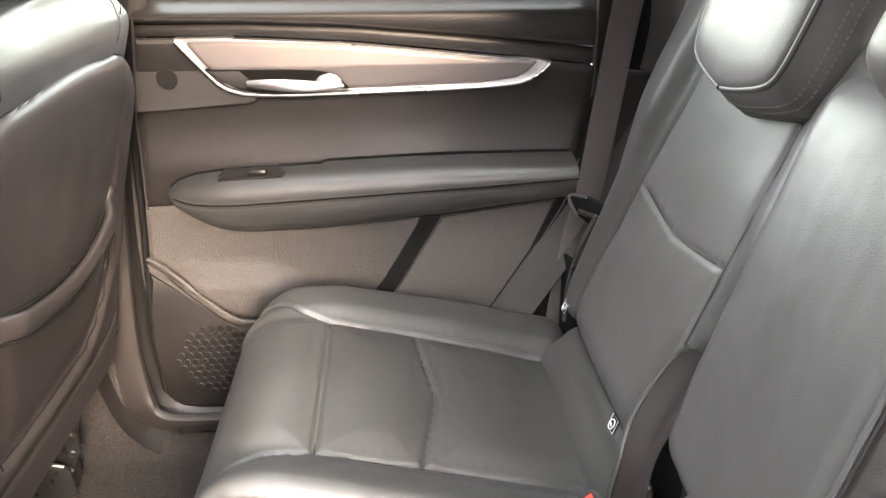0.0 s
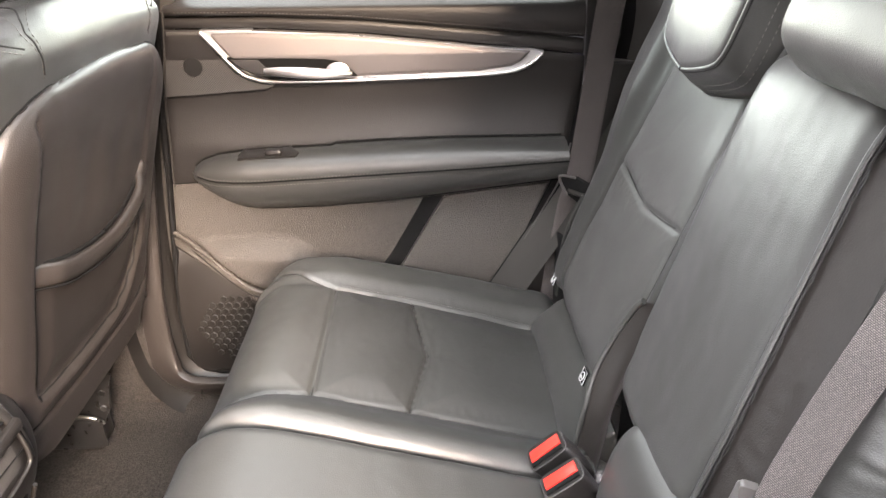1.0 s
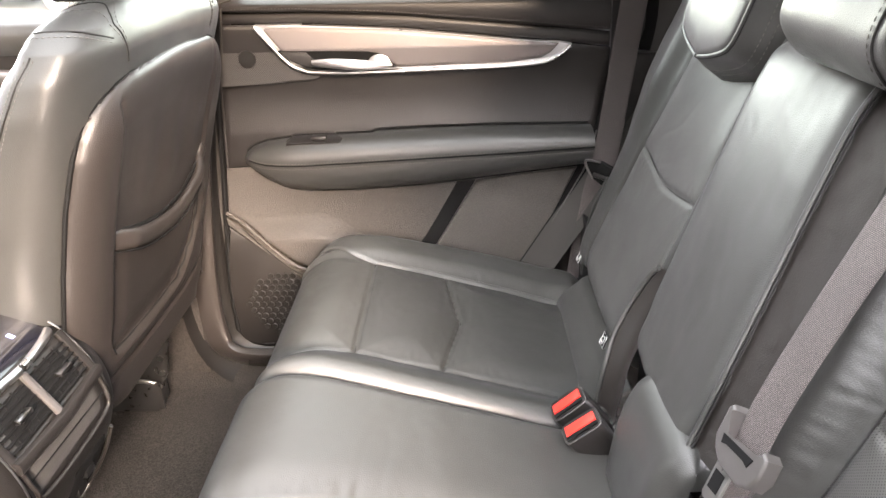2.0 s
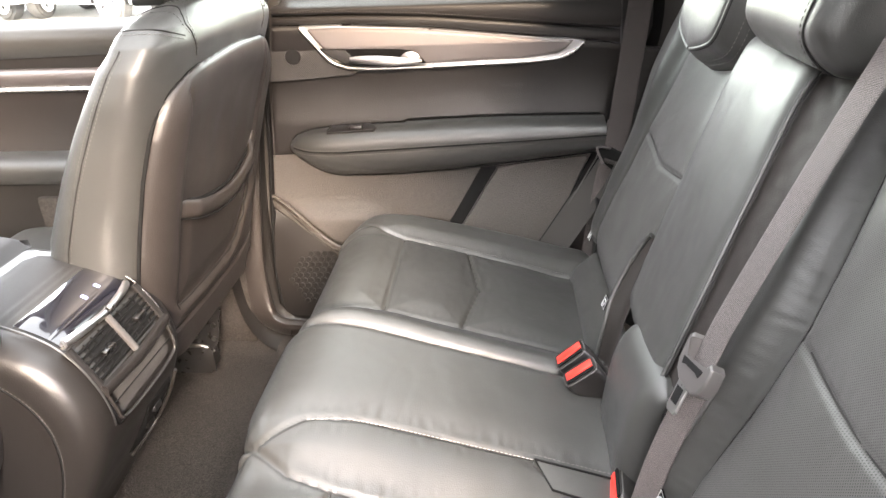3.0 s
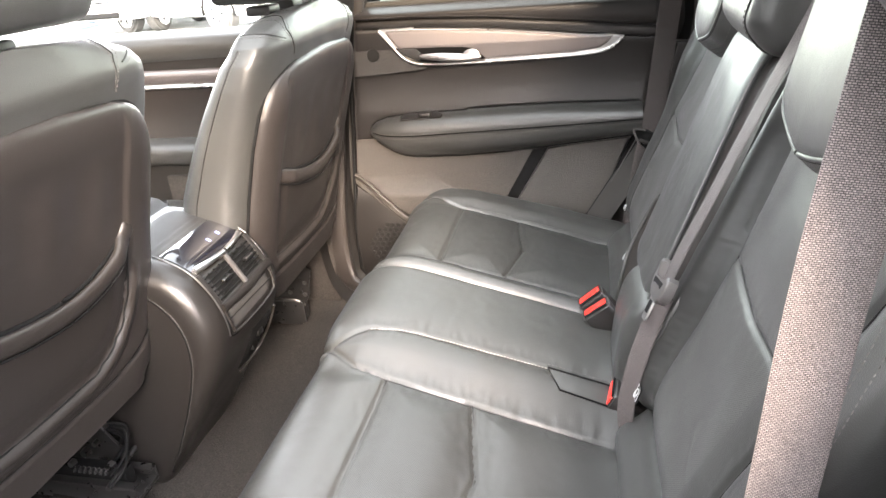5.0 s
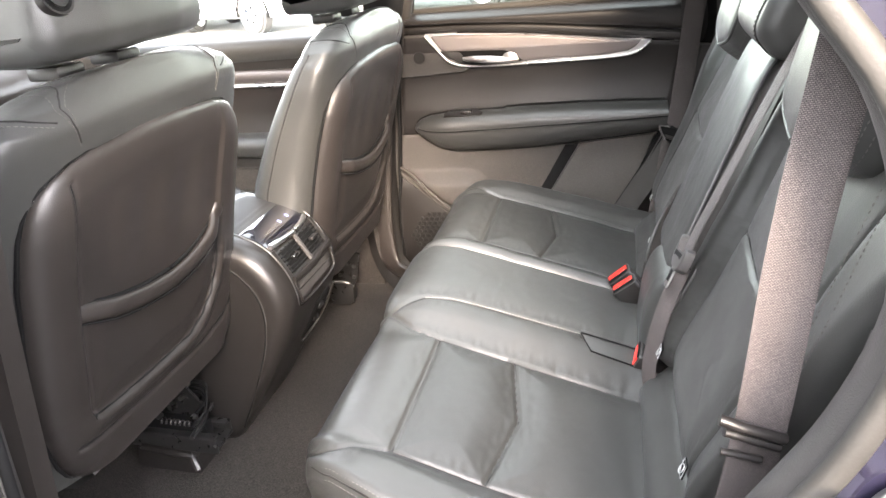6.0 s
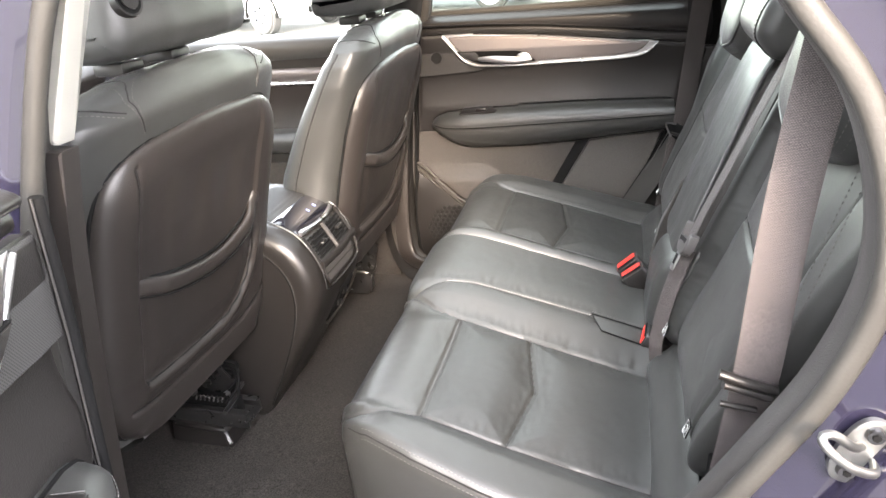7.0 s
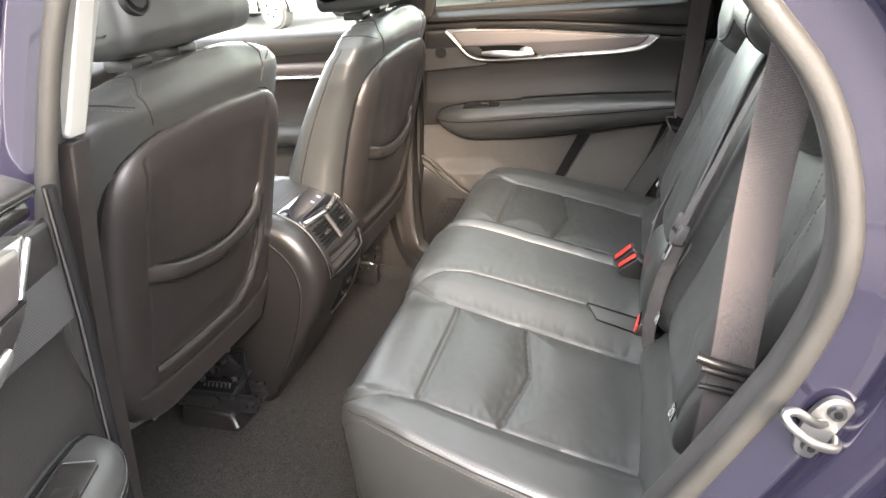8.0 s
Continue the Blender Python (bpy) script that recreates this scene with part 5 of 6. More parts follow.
def buckle(base, tip, width_dir, label):
    """A belt buckle with a red push button, from its root to its mouth."""
    base, tip, w = Vector(base), Vector(tip), Vector(width_dir).normalized()
    d = (tip - base).normalized()
    w = (w - w.dot(d) * d).normalized()
    n = d.cross(w).normalized()
    if n.y > 0:
        n = -n
    b = thing("seat_buckle", label, "seat belt buckle", group="belt buckles")
    L = (tip - base).length
    rings = []
    for t, ww, hh in ((0, 0.018, 0.010), (0.35, 0.022, 0.013), (0.6, 0.0255, 0.0165), (0.93, 0.0270, 0.0180), (1.0, 0.0255, 0.0165)):
        rings.append([base + d * (L * t) + w * (ww * math.copysign(abs(math.cos(a)) ** 0.35, math.cos(a))) + n * (hh * math.copysign(abs(math.sin(a)) ** 0.35, math.sin(a))) for a in np.linspace(0.05, 2 * math.pi + 0.05, 24, endpoint=False)])
    body = loft("buckle_body", rings, SMOOTH, b, "black buckle housing")
    m = tip + n * 0.004
    q = [m - w * 0.0220 - n * 0.0150 + d * 0.0015, m + w * 0.0220 - n * 0.0150 + d * 0.0015, m + w * 0.0220 + n * 0.0025 + d * 0.0035, m - w * 0.0220 + n * 0.0025 + d * 0.0035]
    slab("button", q, d, 0.008, RED, b, "red release button", bevel=0.002)
    slab("mouth", [m - w * 0.0225 + n * 0.0045 + d * 0.0025, m + w * 0.0225 + n * 0.0045 + d * 0.0025, m + w * 0.0225 + n * 0.0095 + d * 0.0025, m - w * 0.0225 + n * 0.0095 + d * 0.0025], d, 0.006, DARK, b, "dark slot for the tongue", bevel=0)
    tube("rim", [tip + w * (0.0268 * math.copysign(abs(math.cos(a)) ** 0.35, math.cos(a))) + n * (0.0168 * math.copysign(abs(math.sin(a)) ** 0.35, math.sin(a))) - d * 0.002 for a in np.linspace(0, 2 * math.pi, 25)], 0.0009, 0.0009, SATIN, body)
    return b


buckle((0.262, 0.070, 0.635), (0.198, 0.062, 0.724), (0.95, 0.10, 0.22), "black seat buckle with red button, upright at the seat joint")
buckle((0.262, 0.125, 0.632), (0.188, 0.112, 0.720), (0.95, 0.10, 0.22), "second black seat buckle with red button, beside the first")
buckle((0.285, -0.136, 0.655), (0.222, -0.130, 0.686), (0.1, 1, 0.0), "folded seat buckle, red button showing in its slot")


# ---- front seats ----
SEAT_BASE = curve1([(0.56, -0.050), (0.62, -0.045), (0.65, -0.036), (0.70, -0.028), (0.77, -0.017), (0.84, 0.002), (0.91, 0.020), (1.0, 0.047), (1.12, 0.089), (1.25, 0.136)])
PANEL_W = curve1([(0.645, 0.205), (0.66, 0.222), (0.69, 0.236), (0.75, 0.248), (0.85, 0.254), (1.0, 0.254), (1.06, 0.249), (1.09, 0.240), (1.11, 0.229), (1.125, 0.213), (1.137, 0.192), (1.146, 0.163), (1.152, 0.128), (1.156, 0.085), (1.1575, 0.03)])
PANEL_INNER = [(-0.186, 1.118), (-0.185, 0.93), (-0.184, 0.758), (-0.178, 0.748), (-0.09, 0.740), (0.04, 0.738), (0.085, 0.746), (0.125, 0.770), (0.150, 0.81), (0.163, 0.87), (0.168, 0.95)]
PANEL_BAND = [(-0.215, 0.711), (-0.10, 0.703), (0.06, 0.699), (0.13, 0.704), (0.19, 0.722), (0.228, 0.76), (0.236, 0.80)]
POCKET_LIP = [(-0.184, 0.935), (-0.10, 0.908), (-0.01, 0.893), (0.06, 0.896), (0.115, 0.914), (0.150, 0.938), (0.167, 0.960)]


def line_dist(Y, Z, line):
    """Distance of many points from a broken line."""
    best = np.full(Y.shape, 9.0)
    for (ax, ay), (bx, by) in zip(line[:-1], line[1:]):
        dx, dy = bx - ax, by - ay
        t = np.clip(((Y - ax) * dx + (Z - ay) * dy) / (dx * dx + dy * dy + 1e-12), 0, 1)
        best = np.minimum(best, np.hypot(Y - ax - t * dx, Z - ay - t * dy))
    return best


def s01(t):
    t = np.clip(t, 0, 1)
    return t * t * (3 - 2 * t)


PANEL_EDGE = [(-PANEL_W(z), z) for z in np.linspace(0.645, 1.1575, 60)] + [(PANEL_W(z), z) for z in np.linspace(1.1575, 0.645, 60)]


def panel_rear(Y, Z):
    """How far back the hard seat panel stands at each place of its outline."""
    Y, Z = np.asarray(Y, float), np.asarray(Z, float)
    e = line_dist(Y, Z, PANEL_EDGE)
    k = np.clip(1 - e / 0.060, 0, 1)
    x = np.interp(Z, [p for p in np.linspace(0.56, 1.25, 140)], [SEAT_BASE(p) for p in np.linspace(0.56, 1.25, 140)])
    x = x - (0.036 - 0.012 * s01((Z - 1.10) / 0.05)) * (1 - np.sqrt(np.clip(1 - k ** 2, 0, 1)))
    d1, d2 = line_dist(Y, Z, PANEL_INNER), line_dist(Y, Z, PANEL_BAND)
    floor_z = np.interp(Y, [p[0] for p in PANEL_INNER[3:10]], [p[1] for p in PANEL_INNER[3:10]])
    inside = s01((Y + 0.187) / 0.004) * s01((0.166 - Y) / 0.01) * s01((Z - floor_z) / 0.006)
    lip_z = np.interp(Y, [p[0] for p in POCKET_LIP], [p[1] for p in POCKET_LIP])
    x = x - 0.0055 * inside * s01((1.15 - Z) / 0.08)
    x = x + 0.0065 * inside * s01(d1 / 0.045) * s01((lip_z - Z + 0.01) / 0.02)
    x = x - 0.0055 * np.exp(-(d1 / 0.0032) ** 2) - 0.005 * np.exp(-(d2 / 0.0038) ** 2)
    x = x + 0.006 * np.exp(-((d1 - 0.013) / 0.010) ** 2) * (1 - inside) * s01((0.90 - Z) / 0.05) * s01((Y + 0.20) / 0.03)
    x = x + 0.0016 * np.sin(Y * 62 + 1.0) * s01((Z - 0.93) / 0.05) * s01((1.10 - Z) / 0.06) * s01((0.15 - np.abs(Y)) / 0.05)
    return x


def front_seat(slide, inner):
    """A front seat; slide: how far its rails stand forward of it; inner: the side of the console."""
    f = thing("front_seat", "black leather front seat, dark vinyl back panel with a map pocket", "car seat", group="front seats")
    HW = curve1([(0.5, 0.235), (0.62, 0.258), (0.75, 0.274), (0.95, 0.282), (1.05, 0.284), (1.12, 0.282), (1.16, 0.275), (1.19, 0.260), (1.21, 0.236), (1.223, 0.196), (1.233, 0.155), (1.239, 0.105), (1.242, 0.04)])
    TH = curve1([(0.5, 0.19), (0.9, 0.19), (1.0, 0.168), (1.07, 0.150), (1.16, 0.122), (1.2, 0.102), (1.222, 0.080), (1.235, 0.054), (1.242, 0.022)])
    back_of = lambda z: SEAT_BASE(z) - 0.020 - 0.030 * smooth01((z - 1.175) / 0.075)

    def skin(z, deg, out=0.0):
        """A point of the leather cover at a height and a bearing: 0 is straight back, 90 the flank."""
        w, th, xr = HW(z), TH(z), back_of(z)
        c, s_ = math.cos(radians(deg)), math.sin(radians(deg))
        e = 0.42 if c > 0 else 0.6
        yy = (w + out) * math.copysign(abs(s_) ** e, s_)
        return (xr - th / 2 + (th / 2 + out) * math.copysign(abs(c) ** e, c) - 0.012 * min(1, abs(yy) / w) ** 3 * (1 if c > 0 else 0.2), yy, z)

    rows = list(np.linspace(0.64, 1.16, 70)) + list(np.linspace(1.164, 1.242, 44))
    crease = lambda p: 0.0016 * noise.noise((p[0] * 22, p[1] * 22, p[2] * 14)) + 0.0006 * noise.noise((p[0] * 70, p[1] * 70, p[2] * 60))
    rings = []
    for z in rows:
        ring = [skin(z, a) for a in np.linspace(0, 360, 96, endpoint=False)]
        rings.append([(x + crease((x, y, zz)) * (1 if x > back_of(zz) - 0.05 else 0.3), y + math.copysign(crease((x, y, zz + 3)), y), zz) for x, y, zz in ring])
    cover = loft("backrest", rings, LEATHER, f, "grained black leather backrest cover", sharp=70)
    # seams of the shoulder cap and the flank, sunk lines with thread beside them
    for s in (-1, 1):
        cap = spline([(1.216, 150), (1.227, 125), (1.232, 100), (1.233, 78), (1.230, 55), (1.222, 38), (1.209, 27), (1.193, 20), (1.164, 15)], 90)
        low = spline([(1.204, 140), (1.209, 110), (1.211, 84), (1.209, 60), (1.203, 42), (1.196, 28)], 60)
        for arc in (cap, low):
            tube("seam", [skin(z, s * a, 0.0) for z, a in arc], 0.0013, 0.0013, SEAM, cover, n=6)
        for off in (-0.0050, 0.0050):
            stitches("stitching", [skin(z + off, s * a, 0.0012) for z, a in cap], THREADDARK, cover, 0.0048, 0.0020, 0.0006)
        stitches("stitching", [skin(z - 0.0045, s * a, 0.0012) for z, a in low], THREADDARK, cover, 0.0048, 0.0020, 0.0006)
        flank = [skin(z, s * 94, 0.0002) for z in np.linspace(0.70, 1.188, 60)]
        tube("seam", flank, 0.0013, 0.0013, SEAM, cover, n=6)
        for off in (-0.0050, 0.0050):
            stitches("stitching", [(x + off, y + s * 0.0008, z) for x, y, z in flank], THREADDARK, cover, 0.0048, 0.0020, 0.0005)
    # hard back panel with its sunk middle, the lower ledge and the hem
    zs, us = np.r_[np.linspace(0.645, 1.10, 118), np.linspace(1.103, 1.1575, 26)], np.linspace(-1, 1, 141)
    us = np.sign(us) * (1 - (1 - np.abs(us)) ** 1.35)
    Z = np.repeat(zs, len(us))
    Y = np.concatenate([us * PANEL_W(z) for z in zs])
    back = obj("back_panel", np.stack([panel_rear(Y, Z), Y, Z], 1), grid_faces(len(zs), len(us)), VINYL, f, "smooth dark vinyl back panel", sharp=75)
    edge = np.array(PANEL_EDGE)
    tube("panel_gap", [(x - 0.001, y * 1.004, z + 0.001) for x, (y, z) in zip(panel_rear(edge[:, 0], edge[:, 1]), edge)], 0.0032, 0.0032, DARK, back, n=8)
    for nm, ln in (("seam", spline(PANEL_INNER, 120)), ("seam", spline(PANEL_BAND, 90))):
        tube(nm, [(x + 0.0004, y, z) for x, (y, z) in zip(panel_rear(ln[:, 0], ln[:, 1]), ln)], 0.0016, 0.0016, DARK, back, n=6)
    # map pocket: the rolled lip bows away from the panel
    lip = spline(POCKET_LIP, 60)
    bow = s01((lip[:, 0] + 0.184) / 0.05) * s01((0.167 - lip[:, 0]) / 0.04)
    px = panel_rear(lip[:, 0], lip[:, 1] - 0.02)
    pocket = tube("map_pocket", [(x + 0.001 + 0.0095 * b, y, z - 0.006) for x, b, (y, z) in zip(px, bow, lip)], 0.0155, 0.0075, VINYL, f, "rolled vinyl lip of the map pocket", up=(1, 0, -0.3), n=16, power=2.5)
    tube("pocket_gap", [(x + 0.001 + 0.0045 * b, y, z + 0.0098) for x, b, (y, z) in zip(px, bow, lip)], 0.0030, 0.0030, DARK, pocket, "dark opening of the pocket", n=6)
    tube("pocket_gap", [(x + 0.0015 + 0.0105 * b, y, z - 0.0235) for x, b, (y, z) in zip(px, bow, lip)], 0.0016, 0.0016, DARK, pocket, n=6)
    # cushion and the cloth beneath the backrest
    CP = [(-0.19, 0.62), (-0.17, 0.69), (-0.25, 0.70), (-0.42, 0.715), (-0.54, 0.725), (-0.60, 0.70), (-0.60, 0.62), (-0.5, 0.56), (-0.3, 0.56), (-0.21, 0.58)]
    pad("seat_cushion", CP, -0.26, 0.26, 0.05, LEATHER, f, n=90, step=0.02)
    box("seat_pan", -0.56, -0.22, -0.235, 0.235, 0.525, 0.585, SMOOTH, f, "dark plastic valance", 0.012)
    hem = []
    for y in np.linspace(-0.195, 0.195, 30):
        sag = 0.004 * noise.noise((y * 20, 1, 2))
        hem += [(-0.060, y, 0.662), (-0.052, y, 0.641 + sag), (-0.066, y, 0.630 + sag), (-0.10, y, 0.606 + sag), (-0.17, y, 0.596)]
    obj("hem_cloth", hem, grid_faces(30, 5), CLOTH, f, "pale grey cloth under the seat back", sharp=70)
    bm = bmesh.new()
    bmesh.ops.create_cone(bm, cap_ends=True, segments=18, radius1=0.011, radius2=0.009, depth=0.014, matrix=Matrix.Translation((-0.052, 0.222, 0.672)) @ Euler((0, radians(90), 0)).to_matrix().to_4x4())
    part("hinge_bolt", bm, DULLCHROME, f, "bright bolt head of the recliner")
    # headrest with a round release button
    HP = [(-0.065, 1.250), (-0.070, 1.29), (-0.042, 1.36), (0.0, 1.398), (0.062, 1.398), (0.098, 1.355), (0.110, 1.29), (0.103, 1.262), (0.085, 1.250), (0.03, 1.244), (-0.03, 1.246)]
    HP = [(x, z + 0.010) for x, z in HP]
    h = pad("headrest", HP, -0.176, 0.166, 0.034, LEATHER, f, "leather headrest", n=120, step=0.010, move=lambda p, n: Vector((-0.16 * max(0, abs(p.y + 0.005) - 0.075) * smooth01((n.x + 0.3) / 0.6), 0, 0)) + n * (0.0012 * noise.noise((p.y * 20, p.z * 20, 4))))
    turn_b = Matrix.Translation((0.0955, -0.142, 1.334)) @ Euler((0, radians(90 - 12), radians(-9))).to_matrix().to_4x4()
    for nm, r1, r2, d_, lab in (("button_rim", 0.0235, 0.0215, 0.010, "round raised rim"), ("button_well", 0.0185, 0.0185, 0.0104, ""), ("release_button", 0.0155, 0.0130, 0.015, "round release button")):
        bm = bmesh.new()
        bmesh.ops.create_cone(bm, cap_ends=True, segments=40, radius1=r1, radius2=r2, depth=d_, matrix=turn_b)
        part(nm, bm, DARK if nm == "button_well" else SMOOTH, h, lab)
    for s in (-1, 1):
        tube("headrest_post", [(-0.01, s * 0.06 - 0.005, 1.22), (-0.01, s * 0.06 - 0.005, 1.30)], 0.006, 0.006, CHROME, f, "chrome post")
        box("post_sleeve", -0.035, 0.018, s * 0.06 - 0.031, s * 0.06 + 0.021, 1.228, 1.247, SATIN, f, "satin grey post sleeve", 0.005)
    # rails, end covers and linkage under the seat
    before = set(f.children_recursive)
    for s in (inner,):
        y = s * 0.155
        base = box("rail", -0.56, -0.105, y - 0.034, y + 0.034, 0.408, 0.416, RAIL, f, "greasy steel seat rail", 0.002)
        for w in (-1, 1):
            box("rail_wall", -0.56, -0.100 - 0.008 * (w > 0), y + w * 0.034 - 0.003, y + w * 0.034 + 0.003, 0.404, 0.440, RAIL, base, "rail side wall", 0.002)
            box("rail_flange", -0.56, -0.106, y + w * 0.026 - 0.009, y + w * 0.026 + 0.009, 0.437, 0.442, RAIL, base, "", 0.0015)
        box("upper_rail", -0.54, -0.135, y - 0.013, y + 0.013, 0.420, 0.462, DARK, base, "black upper rail", 0.004)
        bm = bmesh.new()
        bmesh.ops.create_cube(bm, size=1)
        for v in bm.verts:
            low, rear = v.co.z < 0, v.co.x > 0
            v.co = Vector((-0.135 + (0.0 if low else -0.022) if rear else -0.300, y + v.co.y * (0.118 if low else 0.088) - 0.004, 0.360 if low else (0.404 if rear else 0.412)))
        bmesh.ops.bevel(bm, geom=bm.edges[:], offset=0.010, segments=3, affect="EDGES")
        part("rail_cap", bm, SMOOTH, base, "dark plastic rail end cover")
        br = slab("bracket", [(-0.30, y + 0.022, 0.455), (-0.150, y + 0.022, 0.455), (-0.142, y + 0.022, 0.478), (-0.165, y + 0.022, 0.505), (-0.20, y + 0.022, 0.560), (-0.26, y + 0.022, 0.575), (-0.30, y + 0.022, 0.540)], (0, 1, 0), 0.006, RAIL, f, "stamped steel bracket", bevel=0.0015)
        for bx, bz, rr in ((-0.170, 0.478, 0.0085), (-0.215, 0.505, 0.010), (-0.255, 0.475, 0.007), (-0.185, 0.530, 0.006)):
            bm = bmesh.new()
            bmesh.ops.create_cone(bm, cap_ends=True, segments=6, radius1=rr, radius2=rr * 0.85, depth=0.012, matrix=Matrix.Translation((bx, y + 0.026, bz)) @ Euler((radians(90), 0, 0)).to_matrix().to_4x4())
            part("bolt", bm, DULLCHROME, br, "bright bolt head")
            bm = bmesh.new()
            bmesh.ops.create_cone(bm, cap_ends=True, segments=6, radius1=rr, radius2=rr * 0.85, depth=0.012, matrix=Matrix.Translation((bx + 0.02, y - 0.022, bz + 0.004)) @ Euler((radians(90), 0, 0)).to_matrix().to_4x4())
            part("bolt", bm, DULLCHROME, br, "bright bolt head")
        tube("spring", [(-0.150 - 0.0016 * k, y - 0.03 + 0.006 * math.cos(k * 0.9), 0.474 + 0.006 * math.sin(k * 0.9)) for k in range(50)], 0.0013, 0.0013, RAIL, f, "coiled steel spring", up=(1, 0, 0), n=6)
        for k in range(4):
            tube("cable", spline([(-0.13 - 0.02 * k, y - 0.06 + 0.03 * k, 0.466), (-0.120 - 0.01 * k, y - 0.02 + 0.02 * k, 0.485 + 0.010 * k), (-0.17, y + 0.04, 0.50 + 0.01 * k), (-0.27, y + 0.02, 0.50 + 0.012 * k)], 24), 0.0035, 0.0035, DARK, f)
    box("rail", -0.56, -0.26, -inner * 0.155 - 0.034, -inner * 0.155 + 0.034, 0.37, 0.46, RAIL, f, "black seat rail", 0.004)
    if inner < 0:
        # outer rail end of the set-back seat: channel, bracket, bolts and a bare steel lever
        out_y = 0.155
        ch = box("rail", -0.27, -0.050, out_y - 0.030, out_y + 0.030, 0.385, 0.440, RAIL, f, "black outer seat rail", 0.004)
        box("rail_wall", -0.27, -0.035, out_y - 0.034, out_y - 0.028, 0.395, 0.462, RAIL, ch, "rail side wall", 0.002)
        plate = slab("bracket", [(-0.20, out_y - 0.012, 0.44), (-0.040, out_y - 0.012, 0.44), (-0.020, out_y - 0.012, 0.475), (-0.014, out_y - 0.012, 0.520), (-0.004, out_y - 0.012, 0.552), (-0.030, out_y - 0.012, 0.560), (-0.065, out_y - 0.012, 0.520), (-0.20, out_y - 0.012, 0.505)], (0, 1, 0), 0.006, RAIL, f, "stamped steel bracket", bevel=0.0015)
        for bx, bz in ((-0.032, 0.476), (-0.028, 0.512), (-0.075, 0.482)):
            bm = bmesh.new()
            bmesh.ops.create_cone(bm, cap_ends=True, segments=6, radius1=0.008, radius2=0.0065, depth=0.010, matrix=Matrix.Translation((bx, out_y - 0.016, bz)) @ Euler((radians(90), 0, 0)).to_matrix().to_4x4())
            part("bolt", bm, DULLCHROME, plate, "bright bolt head")
        tube("lever", spline([(-0.13, out_y - 0.03, 0.462), (-0.07, out_y - 0.032, 0.466), (-0.045, out_y - 0.030, 0.458), (-0.036, out_y - 0.026, 0.446)], 20), 0.005, 0.004, STRIKER, f, "bare steel lever")
    tube("lever", [(-0.150, inner * 0.20, 0.468), (-0.140, inner * 0.10, 0.458)], 0.006, 0.005, RAIL, f, "black release lever bar")
    tube("motor_bar", [(-0.30, -0.20, 0.52), (-0.30, 0.20, 0.52)], 0.022, 0.022, DARK, f, "dark seat motor bar")
    for o in f.children:
        if o not in before:
            o.location.x = -slide
    return f


seat_right = front_seat(0.10, -1)
seat_right.location = (-0.446, 0.385, 0.0)
seat_left = front_seat(-0.02, 1)
seat_left.matrix_basis = Matrix.Translation((-0.545, -0.327, 0.024)) @ Matrix.Rotation(radians(-1), 4, "Z")


# ---- centre console ----
console = thing("centre_console", "charcoal console end with black touch screen, air vents and tray", "console")
CONS = [(-1.0, 0.90), (-0.80, 0.898), (-0.63, 0.888), (-0.56, 0.875), (-0.50, 0.846), (-0.465, 0.80), (-0.448, 0.745), (-0.455, 0.69), (-0.482, 0.63), (-0.53, 0.55), (-0.58, 0.47), (-0.625, 0.40), (-0.66, 0.372), (-0.80, 0.372), (-1.0, 0.372), (-1.03, 0.6)]
YA, YB = -0.118, 0.168
pad("body", CONS, YA, YB, 0.042, SMOOTH, console, n=160, step=0.012, power=2.4)
rear_line = spline(CONS[1:13], 200)


def on_console(z, y, out):
    """A point on the rear line at height z, lifted by out."""
    k = max(i for i in range(len(rear_line)) if rear_line[i][1] >= z - 1e-6)
    k = min(max(k, 2), len(rear_line) - 3)
    t = rear_line[k + 2] - rear_line[k - 2]
    n = np.array([-t[1], t[0]])
    n /= np.linalg.norm(n)
    return (rear_line[k][0] + n[0] * out, y, rear_line[k][1] + n[1] * out)


def console_plate(name, z0, z1, ya, yb, out, mat, label="", parent=None, rows=14, r=0.004, cols=10):
    vs = []
    for i in range(rows):
        v = i / (rows - 1)
        for j in range(cols):
            u = j / (cols - 1)
            e = 1 if (i in (0, rows - 1) or j in (0, cols - 1)) else 0
            vs.append(on_console(lerp(z0, z1, v), lerp(ya, yb, u), out - (r if e else 0)))
    return obj(name, vs, grid_faces(rows, cols), mat, parent or console, label, sharp=70)


console_plate("bezel", 0.8735, 0.708, YA + 0.046, YB - 0.046, 0.003, SMOOTH, "charcoal bezel", rows=60)
upper = console_plate("upper_plate", 0.8885, 0.8655, YA + 0.044, YB - 0.044, 0.0035, LIDSKIN, "dull grey plate above the screen", rows=24)
scr = console_plate("touch_screen", 0.8715, 0.838, YA + 0.056, YB - 0.056, 0.0062, GLOSS, "glossy black climate screen", rows=16)
for ys in (0.052, 0.086):
    p = on_console(0.858, YA + 0.10 + ys, 0.0072)
    q = on_console(0.852, YA + 0.10 + ys, 0.0072)
    slab("display_mark", [(p[0], p[1], p[2]), (p[0], p[1] + 0.006, p[2]), (q[0], q[1] + 0.006, q[2]), (q[0], q[1], q[2])], (0.6, 0, 0.8), 0.0006, DISPLAY, scr, "pale blue display figure", bevel=0)
tube("silver_bar", spline([on_console(0.840, YA + 0.060, 0.006), on_console(0.836, YA + 0.085, 0.0115), on_console(0.834, (YA + YB) / 2, 0.0135), on_console(0.836, YB - 0.085, 0.0115), on_console(0.840, YB - 0.060, 0.006)], 30), 0.0065, 0.0055, CHROME, console, "rounded chrome bar", n=14)
